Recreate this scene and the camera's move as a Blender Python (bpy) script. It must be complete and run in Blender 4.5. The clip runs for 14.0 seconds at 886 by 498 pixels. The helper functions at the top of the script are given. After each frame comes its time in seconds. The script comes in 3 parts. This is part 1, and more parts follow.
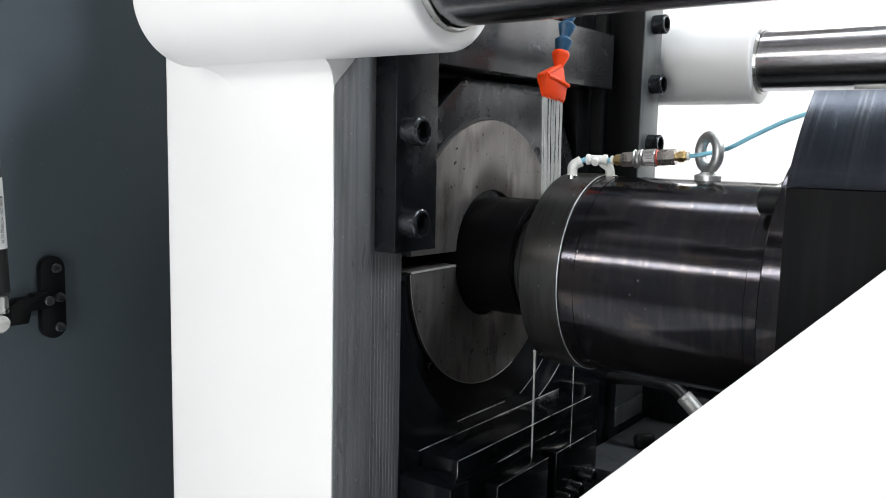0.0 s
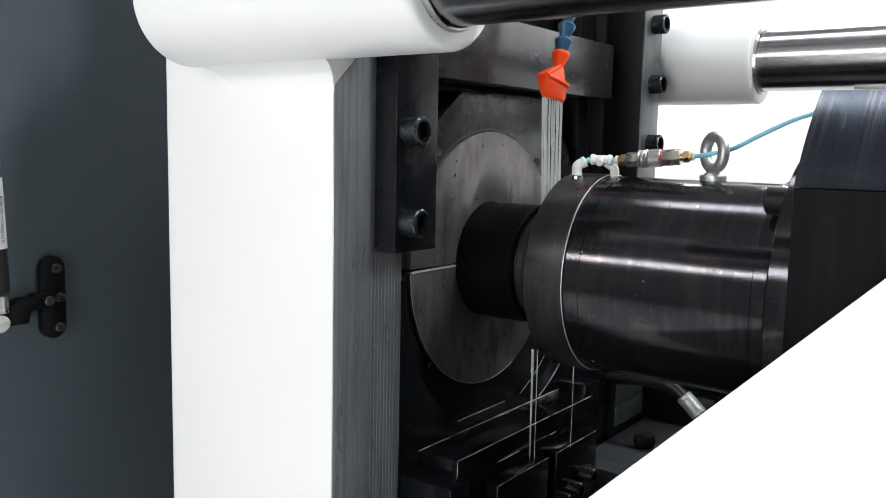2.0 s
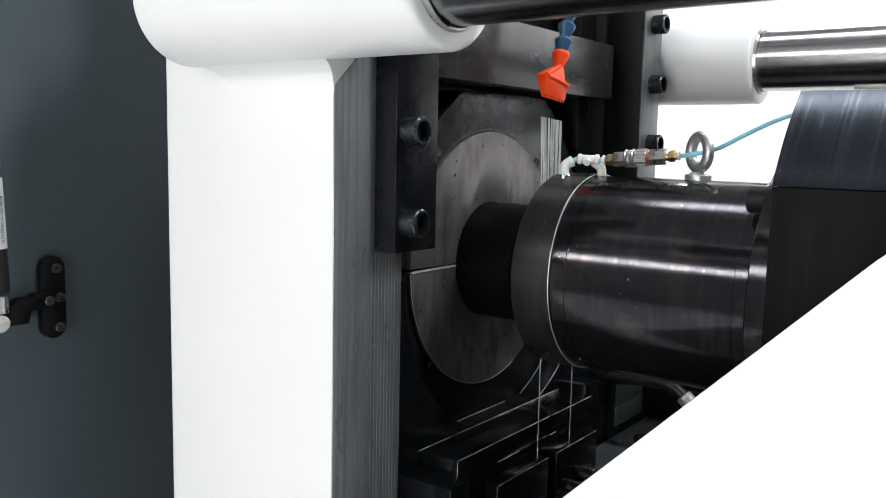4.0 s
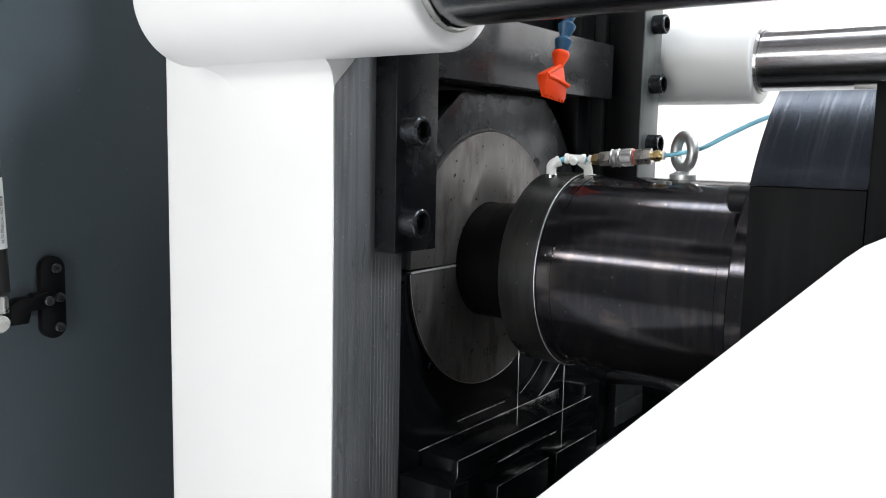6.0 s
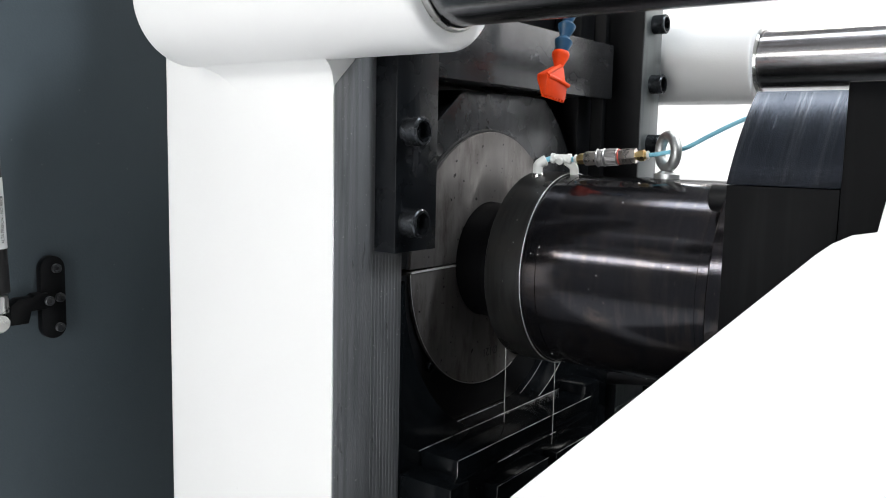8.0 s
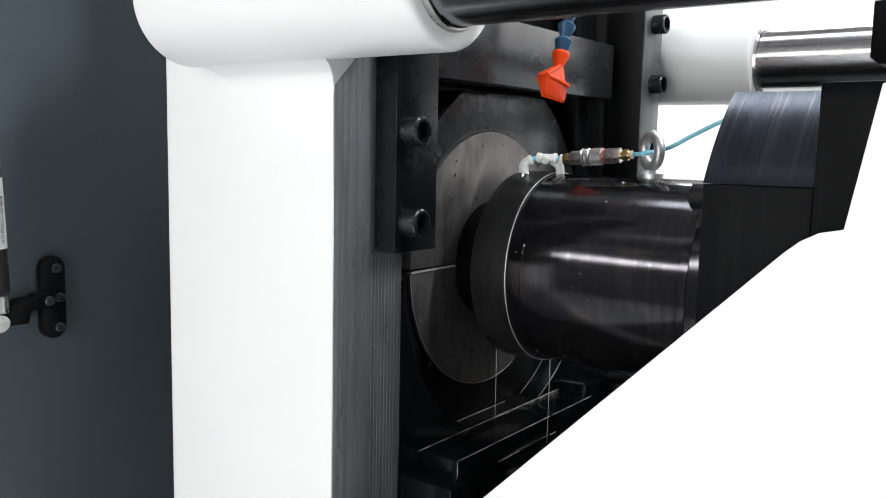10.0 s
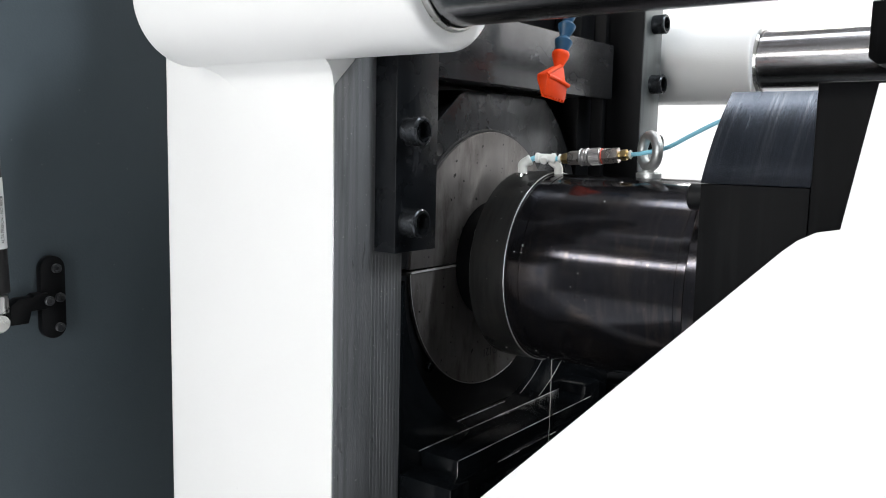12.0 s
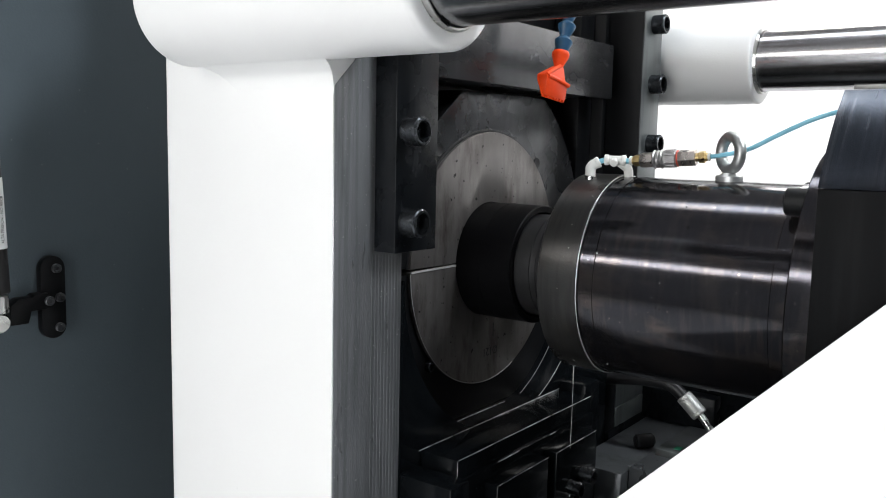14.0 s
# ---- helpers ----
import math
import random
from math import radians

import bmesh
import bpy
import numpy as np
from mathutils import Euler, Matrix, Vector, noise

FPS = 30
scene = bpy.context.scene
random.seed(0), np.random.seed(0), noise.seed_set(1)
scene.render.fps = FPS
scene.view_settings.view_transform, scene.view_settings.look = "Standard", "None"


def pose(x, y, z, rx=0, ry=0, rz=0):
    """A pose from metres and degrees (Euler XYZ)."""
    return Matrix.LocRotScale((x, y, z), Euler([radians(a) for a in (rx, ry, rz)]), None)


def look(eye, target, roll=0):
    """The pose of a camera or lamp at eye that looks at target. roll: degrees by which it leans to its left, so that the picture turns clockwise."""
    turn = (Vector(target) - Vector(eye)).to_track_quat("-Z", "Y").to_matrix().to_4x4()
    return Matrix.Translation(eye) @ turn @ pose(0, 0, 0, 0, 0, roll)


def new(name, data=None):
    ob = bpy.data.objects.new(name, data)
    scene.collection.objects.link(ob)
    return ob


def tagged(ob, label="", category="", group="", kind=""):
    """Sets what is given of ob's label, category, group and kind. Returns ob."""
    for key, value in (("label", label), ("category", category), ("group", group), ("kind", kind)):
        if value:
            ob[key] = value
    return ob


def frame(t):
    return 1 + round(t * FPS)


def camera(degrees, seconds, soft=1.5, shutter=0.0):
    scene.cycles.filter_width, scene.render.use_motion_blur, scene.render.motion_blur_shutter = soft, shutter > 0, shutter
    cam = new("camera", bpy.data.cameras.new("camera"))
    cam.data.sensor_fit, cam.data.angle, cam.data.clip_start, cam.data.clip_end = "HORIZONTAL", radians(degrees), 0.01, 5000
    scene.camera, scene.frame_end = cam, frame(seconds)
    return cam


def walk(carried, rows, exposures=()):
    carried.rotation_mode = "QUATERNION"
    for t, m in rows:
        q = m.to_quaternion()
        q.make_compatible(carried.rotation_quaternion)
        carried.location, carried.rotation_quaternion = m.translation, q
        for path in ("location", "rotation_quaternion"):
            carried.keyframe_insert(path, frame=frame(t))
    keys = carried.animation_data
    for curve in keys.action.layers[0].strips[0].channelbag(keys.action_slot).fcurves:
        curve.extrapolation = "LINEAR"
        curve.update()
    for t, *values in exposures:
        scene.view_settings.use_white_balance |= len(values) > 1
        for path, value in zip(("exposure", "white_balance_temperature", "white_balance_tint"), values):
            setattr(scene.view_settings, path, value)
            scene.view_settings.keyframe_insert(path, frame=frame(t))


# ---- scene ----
# X: the machine's axis, Y: away from the viewer, Z: up; the pipe's axis meets the die's face at the origin.
EYE, AIM, ROLL = (0.48633, -0.73581, 0.11755), (-0.10665, 0.06008, -0.00466), 1.264
cam = camera(55.85, 14.0, soft=1.0)
walk(cam, [(0, look(EYE, AIM, ROLL)), (14, look(EYE, AIM, ROLL))])

# ---- light ----
world = bpy.data.worlds.new("world")
scene.world = world
world.use_nodes = True
world.node_tree.nodes["Background"].inputs[0].default_value = (0.78, 0.91, 1.0, 1)
world.node_tree.nodes["Background"].inputs[1].default_value = 0.15
scene.view_settings.exposure = 0.07


def area_lamp(name, at, target, w, h, power, colour=(1, 0.98, 0.96)):
    data = bpy.data.lights.new(name, "AREA")
    data.shape, data.size, data.size_y, data.energy, data.color = "RECTANGLE", w, h, power, colour
    ob = new(name, data)
    ob.matrix_world = look(at, target)
    return ob


for lx in (-1.9, 0.2, 2.3):
    # Overhead row out of view; the one at x 2.3 is boosted for +X faces.
    area_lamp("unseen_ceiling_light", (lx, 0.3, 2.14), (lx, 0.301, 0), 1.7, 0.34, 13 if lx < 2 else 78, (0.86, 0.93, 1.0))
    # Unseen row added to whiten the north wall.
    area_lamp("unseen_ceiling_light", (lx, 2.8, 2.14), (lx, 2.801, 0), 1.7, 0.22, 52)
area_lamp("strip_window_light", (-1.15, -3.40, 1.42), (-1.15, 0, 1.30), 2.9, 0.20, 50, (1.0, 0.97, 0.94))
# Added large source behind the viewer, brightening the white upright and guard.
area_lamp("added_window_light", (0.60, -3.40, 0.0), (0.60, 0, 0.0), 1.5, 1.6, 37, (0.985, 0.99, 1.0))


# ---- materials ----
def material(name, base, rough=0.5, metal=0.0, vary=0.15, scale=40.0, bump=0.05, stretch=(1, 1, 1), stain=None, stain_scale=9.0,
             stain_amount=0.5, rough_vary=0.15, fine=600.0, spec=0.5, pits=None, streak=None, specks=None, lines=None):
    """A principled surface with grain and stains at two scales, in object space."""
    m = bpy.data.materials.new(name)
    m.use_nodes = True
    n, l = m.node_tree.nodes, m.node_tree.links
    b = n["Principled BSDF"]
    b.inputs["Metallic"].default_value = metal
    b.inputs["Specular IOR Level"].default_value = spec
    co = n.new("ShaderNodeTexCoord")
    mp = n.new("ShaderNodeMapping")
    mp.inputs["Scale"].default_value = stretch
    l.new(co.outputs["Object"], mp.inputs["Vector"])
    big = n.new("ShaderNodeTexNoise")
    big.inputs["Scale"].default_value, big.inputs["Detail"].default_value = scale, 6
    l.new(mp.outputs[0], big.inputs["Vector"])
    small = n.new("ShaderNodeTexNoise")
    small.inputs["Scale"].default_value, small.inputs["Detail"].default_value = fine, 3
    l.new(mp.outputs[0], small.inputs["Vector"])
    mix = n.new("ShaderNodeMix")
    mix.data_type = "RGBA"
    mix.inputs["A"].default_value = (*[c * (1 - vary) for c in base], 1)
    mix.inputs["B"].default_value = (*[min(1, c * (1 + vary)) for c in base], 1)
    l.new(big.outputs["Fac"], mix.inputs["Factor"])
    out = mix.outputs["Result"]
    if stain:
        st = n.new("ShaderNodeTexNoise")
        st.inputs["Scale"].default_value, st.inputs["Detail"].default_value, st.inputs["Roughness"].default_value = stain_scale, 8, 0.65
        l.new(mp.outputs[0], st.inputs["Vector"])
        rp = n.new("ShaderNodeMapRange")
        rp.inputs[1].default_value, rp.inputs[2].default_value = 0.52, 0.72
        rp.inputs[3].default_value, rp.inputs[4].default_value = 0.0, stain_amount
        l.new(st.outputs["Fac"], rp.inputs[0])
        mx = n.new("ShaderNodeMix")
        mx.data_type = "RGBA"
        mx.inputs["B"].default_value = (*stain, 1)
        l.new(out, mx.inputs["A"])
        l.new(rp.outputs[0], mx.inputs["Factor"])
        out = mx.outputs["Result"]
    if pits:
        pt = n.new("ShaderNodeTexNoise")
        pt.inputs["Scale"].default_value, pt.inputs["Detail"].default_value = pits[0], 2
        l.new(co.outputs["Object"], pt.inputs["Vector"])
        pr = n.new("ShaderNodeMapRange")
        pr.inputs[1].default_value, pr.inputs[2].default_value = pits[1], pits[1] + 0.03
        l.new(pt.outputs["Fac"], pr.inputs[0])
        px = n.new("ShaderNodeMix")
        px.data_type = "RGBA"
        px.inputs["B"].default_value = (0.012, 0.011, 0.01, 1)
        l.new(out, px.inputs["A"])
        l.new(pr.outputs[0], px.inputs["Factor"])
        out = px.outputs["Result"]
    def overlay(vector_scale, noise_scale, detail, lo, hi, amount, colour, below):
        vm = n.new("ShaderNodeMapping")
        vm.inputs["Scale"].default_value = vector_scale
        l.new(co.outputs["Object"], vm.inputs["Vector"])
        tx = n.new("ShaderNodeTexNoise")
        tx.inputs["Scale"].default_value, tx.inputs["Detail"].default_value = noise_scale, detail
        l.new(vm.outputs[0], tx.inputs["Vector"])
        mr = n.new("ShaderNodeMapRange")
        mr.inputs[1].default_value, mr.inputs[2].default_value = lo, hi
        mr.inputs[3].default_value, mr.inputs[4].default_value = 0.0, amount
        l.new(tx.outputs["Fac"], mr.inputs[0])
        mm = n.new("ShaderNodeMix")
        mm.data_type = "RGBA"
        mm.inputs["B"].default_value = (*colour, 1)
        l.new(below, mm.inputs["A"])
        l.new(mr.outputs[0], mm.inputs["Factor"])
        return mm.outputs["Result"], tx.outputs["Fac"]

    if streak:
        # smears drawn out along one axis: (colour, vector scale, lo, hi, amount)
        out, _ = overlay(streak[1], 1.0, 5, streak[2], streak[3], streak[4], streak[0], out)
    if specks:
        # small light dust marks: (scale, threshold, colour, amount)
        out, _ = overlay((1, 1, 1), specks[0], 1, specks[1], specks[1] + 0.02, specks[3], specks[2], out)
    l.new(out, b.inputs["Base Color"])
    rr = n.new("ShaderNodeMapRange")
    rr.inputs[3].default_value, rr.inputs[4].default_value = max(0.02, rough - rough_vary), min(1, rough + rough_vary)
    l.new(big.outputs["Fac"], rr.inputs[0])
    l.new(rr.outputs[0], b.inputs["Roughness"])
    if bump:
        bp = n.new("ShaderNodeBump")
        bp.inputs["Strength"].default_value, bp.inputs["Distance"].default_value = bump, 0.001
        l.new(small.outputs["Fac"], bp.inputs["Height"])
        l.new(bp.outputs[0], b.inputs["Normal"])
        if lines:
            # fine tool lines: (vector scale, strength)
            lm = n.new("ShaderNodeMapping")
            lm.inputs["Scale"].default_value = lines[0]
            l.new(co.outputs["Object"], lm.inputs["Vector"])
            lt = n.new("ShaderNodeTexNoise")
            lt.inputs["Scale"].default_value, lt.inputs["Detail"].default_value = 1.0, 3
            l.new(lm.outputs[0], lt.inputs["Vector"])
            lb = n.new("ShaderNodeBump")
            lb.inputs["Strength"].default_value, lb.inputs["Distance"].default_value = lines[1], 0.0005
            l.new(lt.outputs["Fac"], lb.inputs["Height"])
            l.new(bp.outputs[0], lb.inputs["Normal"])
            l.new(lb.outputs[0], b.inputs["Normal"])
    return m


WHITE = material("white_paint", (0.80, 0.80, 0.79), 0.38, 0, 0.02, 12, 0.10, fine=350, rough_vary=0.06, specks=(75, 0.80, (0.40, 0.39, 0.37), 0.6))
PANEL_WHITE = material("white_powder_coat", (0.84, 0.84, 0.84), 0.45, 0, 0.02, 10, 0.06, fine=500, rough_vary=0.05)
GREYWALL = material("grey_wall_paint", (0.24, 0.245, 0.25), 0.8, 0, 0.05, 2, 0.05, fine=60)
WALL = material("white_wall_paint", (0.86, 0.86, 0.86), 0.8, 0, 0.03, 2, 0.05, fine=60)
CEILING = material("ceiling_paint", (0.25, 0.25, 0.26), 0.8, 0, 0.03, 2, 0.05, fine=60)
FLOOR = material("pale_epoxy_floor", (0.68, 0.685, 0.69), 0.4, 0, 0.10, 4, 0.05, fine=90)
GREYBLUE = material("dark_grey_paint", (0.075, 0.095, 0.108), 0.66, 0, 0.12, 7, 0.2, fine=420, stain=(0.062, 0.078, 0.090), stain_scale=14, stain_amount=0.4, spec=0.16, specks=(260, 0.80, (0.2, 0.21, 0.22), 0.7))
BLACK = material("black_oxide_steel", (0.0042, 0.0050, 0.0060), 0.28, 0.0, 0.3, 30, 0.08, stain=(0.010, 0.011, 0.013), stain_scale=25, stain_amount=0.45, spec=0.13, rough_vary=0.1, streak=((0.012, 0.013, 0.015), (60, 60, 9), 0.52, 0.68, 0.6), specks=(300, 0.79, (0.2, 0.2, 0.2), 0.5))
WETBLACK = material("wet_black_steel", (0.0034, 0.0042, 0.0050), 0.13, 0.0, 0.3, 30, 0.05, stain=(0.006, 0.007, 0.008), stain_scale=40, stain_amount=0.5, spec=0.09, rough_vary=0.06, specks=(240, 0.78, (0.12, 0.13, 0.14), 0.6))
OILED = material("oily_bed_steel", (0.17, 0.18, 0.188), 0.32, 0.7, 0.25, 16, 0.08, stain=(0.045, 0.048, 0.05), stain_scale=20, stain_amount=0.7)
SATIN = material("satin_zinc", (0.50, 0.50, 0.48), 0.5, 0.7, 0.15, 150, 0.1)
BLACKMATT = material("black_oxide_matt", (0.005, 0.0053, 0.006), 0.45, 0.0, 0.25, 25, 0.1, stain=(0.012, 0.012, 0.013), stain_scale=30, stain_amount=0.3, spec=0.16)
MILLED = material("milled_black_steel", (0.27, 0.275, 0.285), 0.30, 0.7, 0.25, 40, 0.30, stretch=(1, 2, 0.3), fine=900, stain=(0.13, 0.135, 0.14), stain_scale=30, stain_amount=0.5, rough_vary=0.08, specks=(420, 0.755, (0.70, 0.70, 0.69), 0.8), streak=((0.12, 0.125, 0.13), (60, 160, 5), 0.48, 0.62, 0.5), lines=((0, 1100, 0.6), 0.18))
BARREL = material("polished_black_barrel", (0.041, 0.041, 0.048), 0.12, 0.9, 0.45, 11, 0.03, stretch=(1.2, 2, 2.5), stain=(0.105, 0.086, 0.075), stain_scale=13, stain_amount=0.85, rough_vary=0.06, pits=(240, 0.72), specks=(420, 0.755, (0.26, 0.21, 0.18), 0.7), streak=((0.084, 0.074, 0.070), (190, 26, 26), 0.48, 0.66, 0.5), lines=((420, 5, 5), 0.035))
COLLAR = material("worn_collar_steel", (0.040, 0.040, 0.039), 0.30, 0.75, 0.4, 20, 0.10, stain=(0.066, 0.053, 0.044), stain_scale=16, stain_amount=0.5, streak=((0.020, 0.020, 0.020), (120, 14, 14), 0.50, 0.64, 0.5), specks=(280, 0.78, (0.3, 0.28, 0.26), 0.6), lines=((500, 20, 20), 0.12))
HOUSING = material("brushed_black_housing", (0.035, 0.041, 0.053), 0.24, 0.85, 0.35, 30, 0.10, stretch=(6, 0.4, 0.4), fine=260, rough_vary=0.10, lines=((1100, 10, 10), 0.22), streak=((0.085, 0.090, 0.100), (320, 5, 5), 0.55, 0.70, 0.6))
# Same black housing, with the flat side's shade put into the base colour.
SIDE = material("shaded_housing_side", (0.0046, 0.0048, 0.0053), 0.50, 0.0, 0.25, 14, 0.08, stretch=(3, 1, 0.3), fine=300, spec=0.05, streak=((0.0075, 0.0078, 0.0084), (160, 60, 8), 0.52, 0.68, 0.7))
DIE = material("ground_die_steel", (0.185, 0.173, 0.165), 0.36, 0.65, 0.35, 22, 0.14, stretch=(1, 1.6, 0.5), stain=(0.055, 0.044, 0.037), stain_scale=26, stain_amount=0.9, pits=(130, 0.68), streak=((0.075, 0.065, 0.058), (30, 70, 16), 0.50, 0.68, 0.5), specks=(240, 0.76, (0.32, 0.30, 0.28), 0.5))
MANDREL = material("scuffed_mandrel_steel", (0.075, 0.075, 0.077), 0.33, 0.85, 0.3, 40, 0.1, stain=(0.09, 0.088, 0.085), stain_scale=30, stain_amount=0.7, lines=((500, 20, 20), 0.2))
HOLDER = material("oiled_holder_steel", (0.052, 0.054, 0.057), 0.26, 0.85, 0.25, 24, 0.10, stain=(0.028, 0.028, 0.029), stain_scale=22, stain_amount=0.7, pits=(110, 0.72), streak=((0.075, 0.076, 0.079), (30, 70, 12), 0.52, 0.7, 0.6))
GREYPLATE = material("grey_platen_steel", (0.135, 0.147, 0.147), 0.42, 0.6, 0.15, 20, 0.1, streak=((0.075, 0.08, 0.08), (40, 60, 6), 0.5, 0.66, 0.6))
CHROME = material("chromed_bar", (0.34, 0.34, 0.35), 0.23, 1.0, 0.08, 10, 0.03, stretch=(1, 4, 4), rough_vary=0.06, streak=((0.23, 0.21, 0.20), (9, 190, 190), 0.50, 0.66, 0.7), lines=((14, 500, 500), 0.12))
BEAM = material("smeared_black_beam", (0.060, 0.061, 0.064), 0.26, 0.7, 0.35, 18, 0.08, stretch=(1, 0.6, 1.5), stain=(0.026, 0.024, 0.025), stain_scale=16, stain_amount=0.6, specks=(260, 0.78, (0.3, 0.3, 0.3), 0.6), streak=((0.085, 0.085, 0.088), (30, 60, 9), 0.52, 0.68, 0.7))
SCREW = material("worn_screw_steel", (0.09, 0.095, 0.10), 0.35, 0.8, 0.2, 90, 0.05)
GALV = material("galvanised_steel", (0.46, 0.47, 0.46), 0.42, 0.85, 0.3, 90, 0.15, stain=(0.22, 0.22, 0.215), stain_scale=120, stain_amount=0.6)
STEEL = material("bright_steel", (0.58, 0.58, 0.56), 0.28, 1.0, 0.1, 60, 0.08)
NICKEL = material("nickel_plate", (0.50, 0.46, 0.43), 0.30, 0.9, 0.15, 80, 0.05)
BRASS = material("brass", (0.62, 0.46, 0.22), 0.3, 1.0, 0.1, 90, 0.05)
GREYPLASTIC = material("grey_coupling", (0.34, 0.33, 0.325), 0.38, 0.7, 0.15, 90, 0.05)
WHITEPLASTIC = material("off_white_plastic", (0.66, 0.66, 0.63), 0.4, 0, 0.06, 80, 0.05)
RED = material("red_ring", (0.5, 0.08, 0.05), 0.4, 0, 0.05, 90, 0.02)
ORANGE = material("orange_plastic", (0.82, 0.060, 0.005), 0.45, 0, 0.08, 60, 0.06, spec=0.25)
BLUE = material("blue_plastic", (0.018, 0.075, 0.15), 0.35, 0, 0.1, 60, 0.06)
CYAN = material("cyan_tube", (0.22, 0.52, 0.64), 0.3, 0, 0.06, 60, 0.02)
RUBBER = material("black_rubber", (0.007, 0.007, 0.008), 0.45, 0, 0.2, 60, 0.1, spec=0.4)
PIPE = material("black_plastic_pipe", (0.0026, 0.0026, 0.003), 0.45, 0, 0.2, 30, 0.06, stretch=(4, 1, 1), spec=0.06)
BOLT = material("oiled_bolt_steel", (0.055, 0.060, 0.066), 0.26, 0.85, 0.25, 90, 0.1, rough_vary=0.1)
INK = material("black_ink", (0.02, 0.02, 0.02), 0.6, 0, 0.05, 60, 0)
LABEL = material("white_label", (0.74, 0.75, 0.76), 0.5, 0, 0.03, 60, 0.02)
GREEN = material("green_label", (0.03, 0.30, 0.16), 0.5, 0, 0.05, 60, 0.02)
# Pale metal for thin strips that put edge highlights into the geometry.
EDGE = material("edge_highlight_metal", (0.62, 0.62, 0.61), 0.45, 0.6, 0.2, 90, 0.05)
WATER = bpy.data.materials.new("coolant")
WATER.use_nodes = True
_b = WATER.node_tree.nodes["Principled BSDF"]
_b.inputs["Base Color"].default_value, _b.inputs["Roughness"].default_value = (0.95, 0.97, 0.95, 1), 0.04
_b.inputs["Transmission Weight"].default_value, _b.inputs["IOR"].default_value = 0.72, 1.33
GLOW = bpy.data.materials.new("lamp_diffuser")
GLOW.use_nodes = True
GLOW.node_tree.nodes["Principled BSDF"].inputs["Emission Color"].default_value = (1, 0.98, 0.95, 1)
GLOW.node_tree.nodes["Principled BSDF"].inputs["Emission Strength"].default_value = 6
PANE = bpy.data.materials.new("bright_window_pane")
PANE.use_nodes = True
PANE.node_tree.nodes["Principled BSDF"].inputs["Emission Color"].default_value = (0.95, 0.98, 1, 1)
PANE.node_tree.nodes["Principled BSDF"].inputs["Emission Strength"].default_value = 2.5


# ---- mesh helpers ----
def mesh_of(name, bm, mat, smooth=35):
    me = bpy.data.meshes.new(name)
    bmesh.ops.recalc_face_normals(bm, faces=bm.faces)
    bm.to_mesh(me)
    bm.free()
    me.materials.append(mat)
    if smooth:
        me.polygons.foreach_set("use_smooth", [True] * len(me.polygons))
        me.set_sharp_from_angle(angle=radians(smooth))
    return me


def part(name, bm, mat, parent=None, label="", smooth=35):
    ob = new(name, mesh_of(name, bm, mat, smooth))
    if parent:
        ob.parent = parent
    return tagged(ob, label)


def thing(name, label, category, at=(0, 0, 0), group="", kind=""):
    ob = new(name)
    ob.empty_display_size = 0.02
    ob.location = at
    return tagged(ob, label, category, group, kind)


def box(x0, x1, y0, y1, z0, z1, bevel=0.0015, seg=2, bm=None):
    """A box with rounded edges."""
    own = bmesh.new()
    bmesh.ops.create_cube(own, size=1, matrix=Matrix.LocRotScale(((x0 + x1) / 2, (y0 + y1) / 2, (z0 + z1) / 2), None, (x1 - x0, y1 - y0, z1 - z0)))
    if bevel:
        bmesh.ops.bevel(own, geom=own.edges[:], offset=bevel, segments=seg, profile=0.5, affect="EDGES")
    return merged(bm, own)


def merged(bm, own):
    if bm is None:
        return own
    me = bpy.data.meshes.new("tmp")
    own.to_mesh(me)
    own.free()
    bm.from_mesh(me)
    bpy.data.meshes.remove(me)
    return bm


def lathe(profile, m=None, n=48, bm=None, a0=0.0, a1=360.0):
    """Turns (x, radius) pairs round the X axis; m moves the result."""
    own = bmesh.new()
    full = abs(a1 - a0) >= 360
    rings = []
    for x, r in profile:
        if r <= 0:
            rings.append([own.verts.new((x, 0, 0))])
        else:
            k = n if full else n + 1
            rings.append([own.verts.new((x, r * math.cos(radians(a0 + (a1 - a0) * i / n)), r * math.sin(radians(a0 + (a1 - a0) * i / n)))) for i in range(k)])
    for a, b in zip(rings, rings[1:]):
        for i in range(n):
            j = (i + 1) % n if full else i + 1
            if len(a) == 1 and len(b) == 1:
                continue
            if len(a) == 1:
                own.faces.new((a[0], b[i], b[j]))
            elif len(b) == 1:
                own.faces.new((a[i], b[0], a[j]))
            else:
                own.faces.new((a[i], b[i], b[j], a[j]))
    if m is not None:
        bmesh.ops.transform(own, matrix=m, verts=own.verts)
    return merged(bm, own)


def prism(points, axis, lo, hi, bevel=0.0, bm=None):
    """A flat outline drawn out along an axis. axis X: points are (y, z); axis Y: (x, z); axis Z: (x, y)."""
    own = bmesh.new()
    put = {"X": lambda a, b, c: (c, a, b), "Y": lambda a, b, c: (a, c, b), "Z": lambda a, b, c: (a, b, c)}[axis]
    va = [own.verts.new(put(a, b, lo)) for a, b in points]
    vb = [own.verts.new(put(a, b, hi)) for a, b in points]
    own.faces.new(va)
    own.faces.new(vb[::-1])
    for i in range(len(va)):
        j = (i + 1) % len(va)
        own.faces.new((va[i], vb[i], vb[j], va[j]))
    bmesh.ops.recalc_face_normals(own, faces=own.faces)
    if bevel:
        bmesh.ops.bevel(own, geom=[e for e in own.edges if len(e.link_faces) == 2 and e.calc_face_angle(0) > 0.6], offset=bevel, segments=2, profile=0.5, affect="EDGES")
    return merged(bm, own)


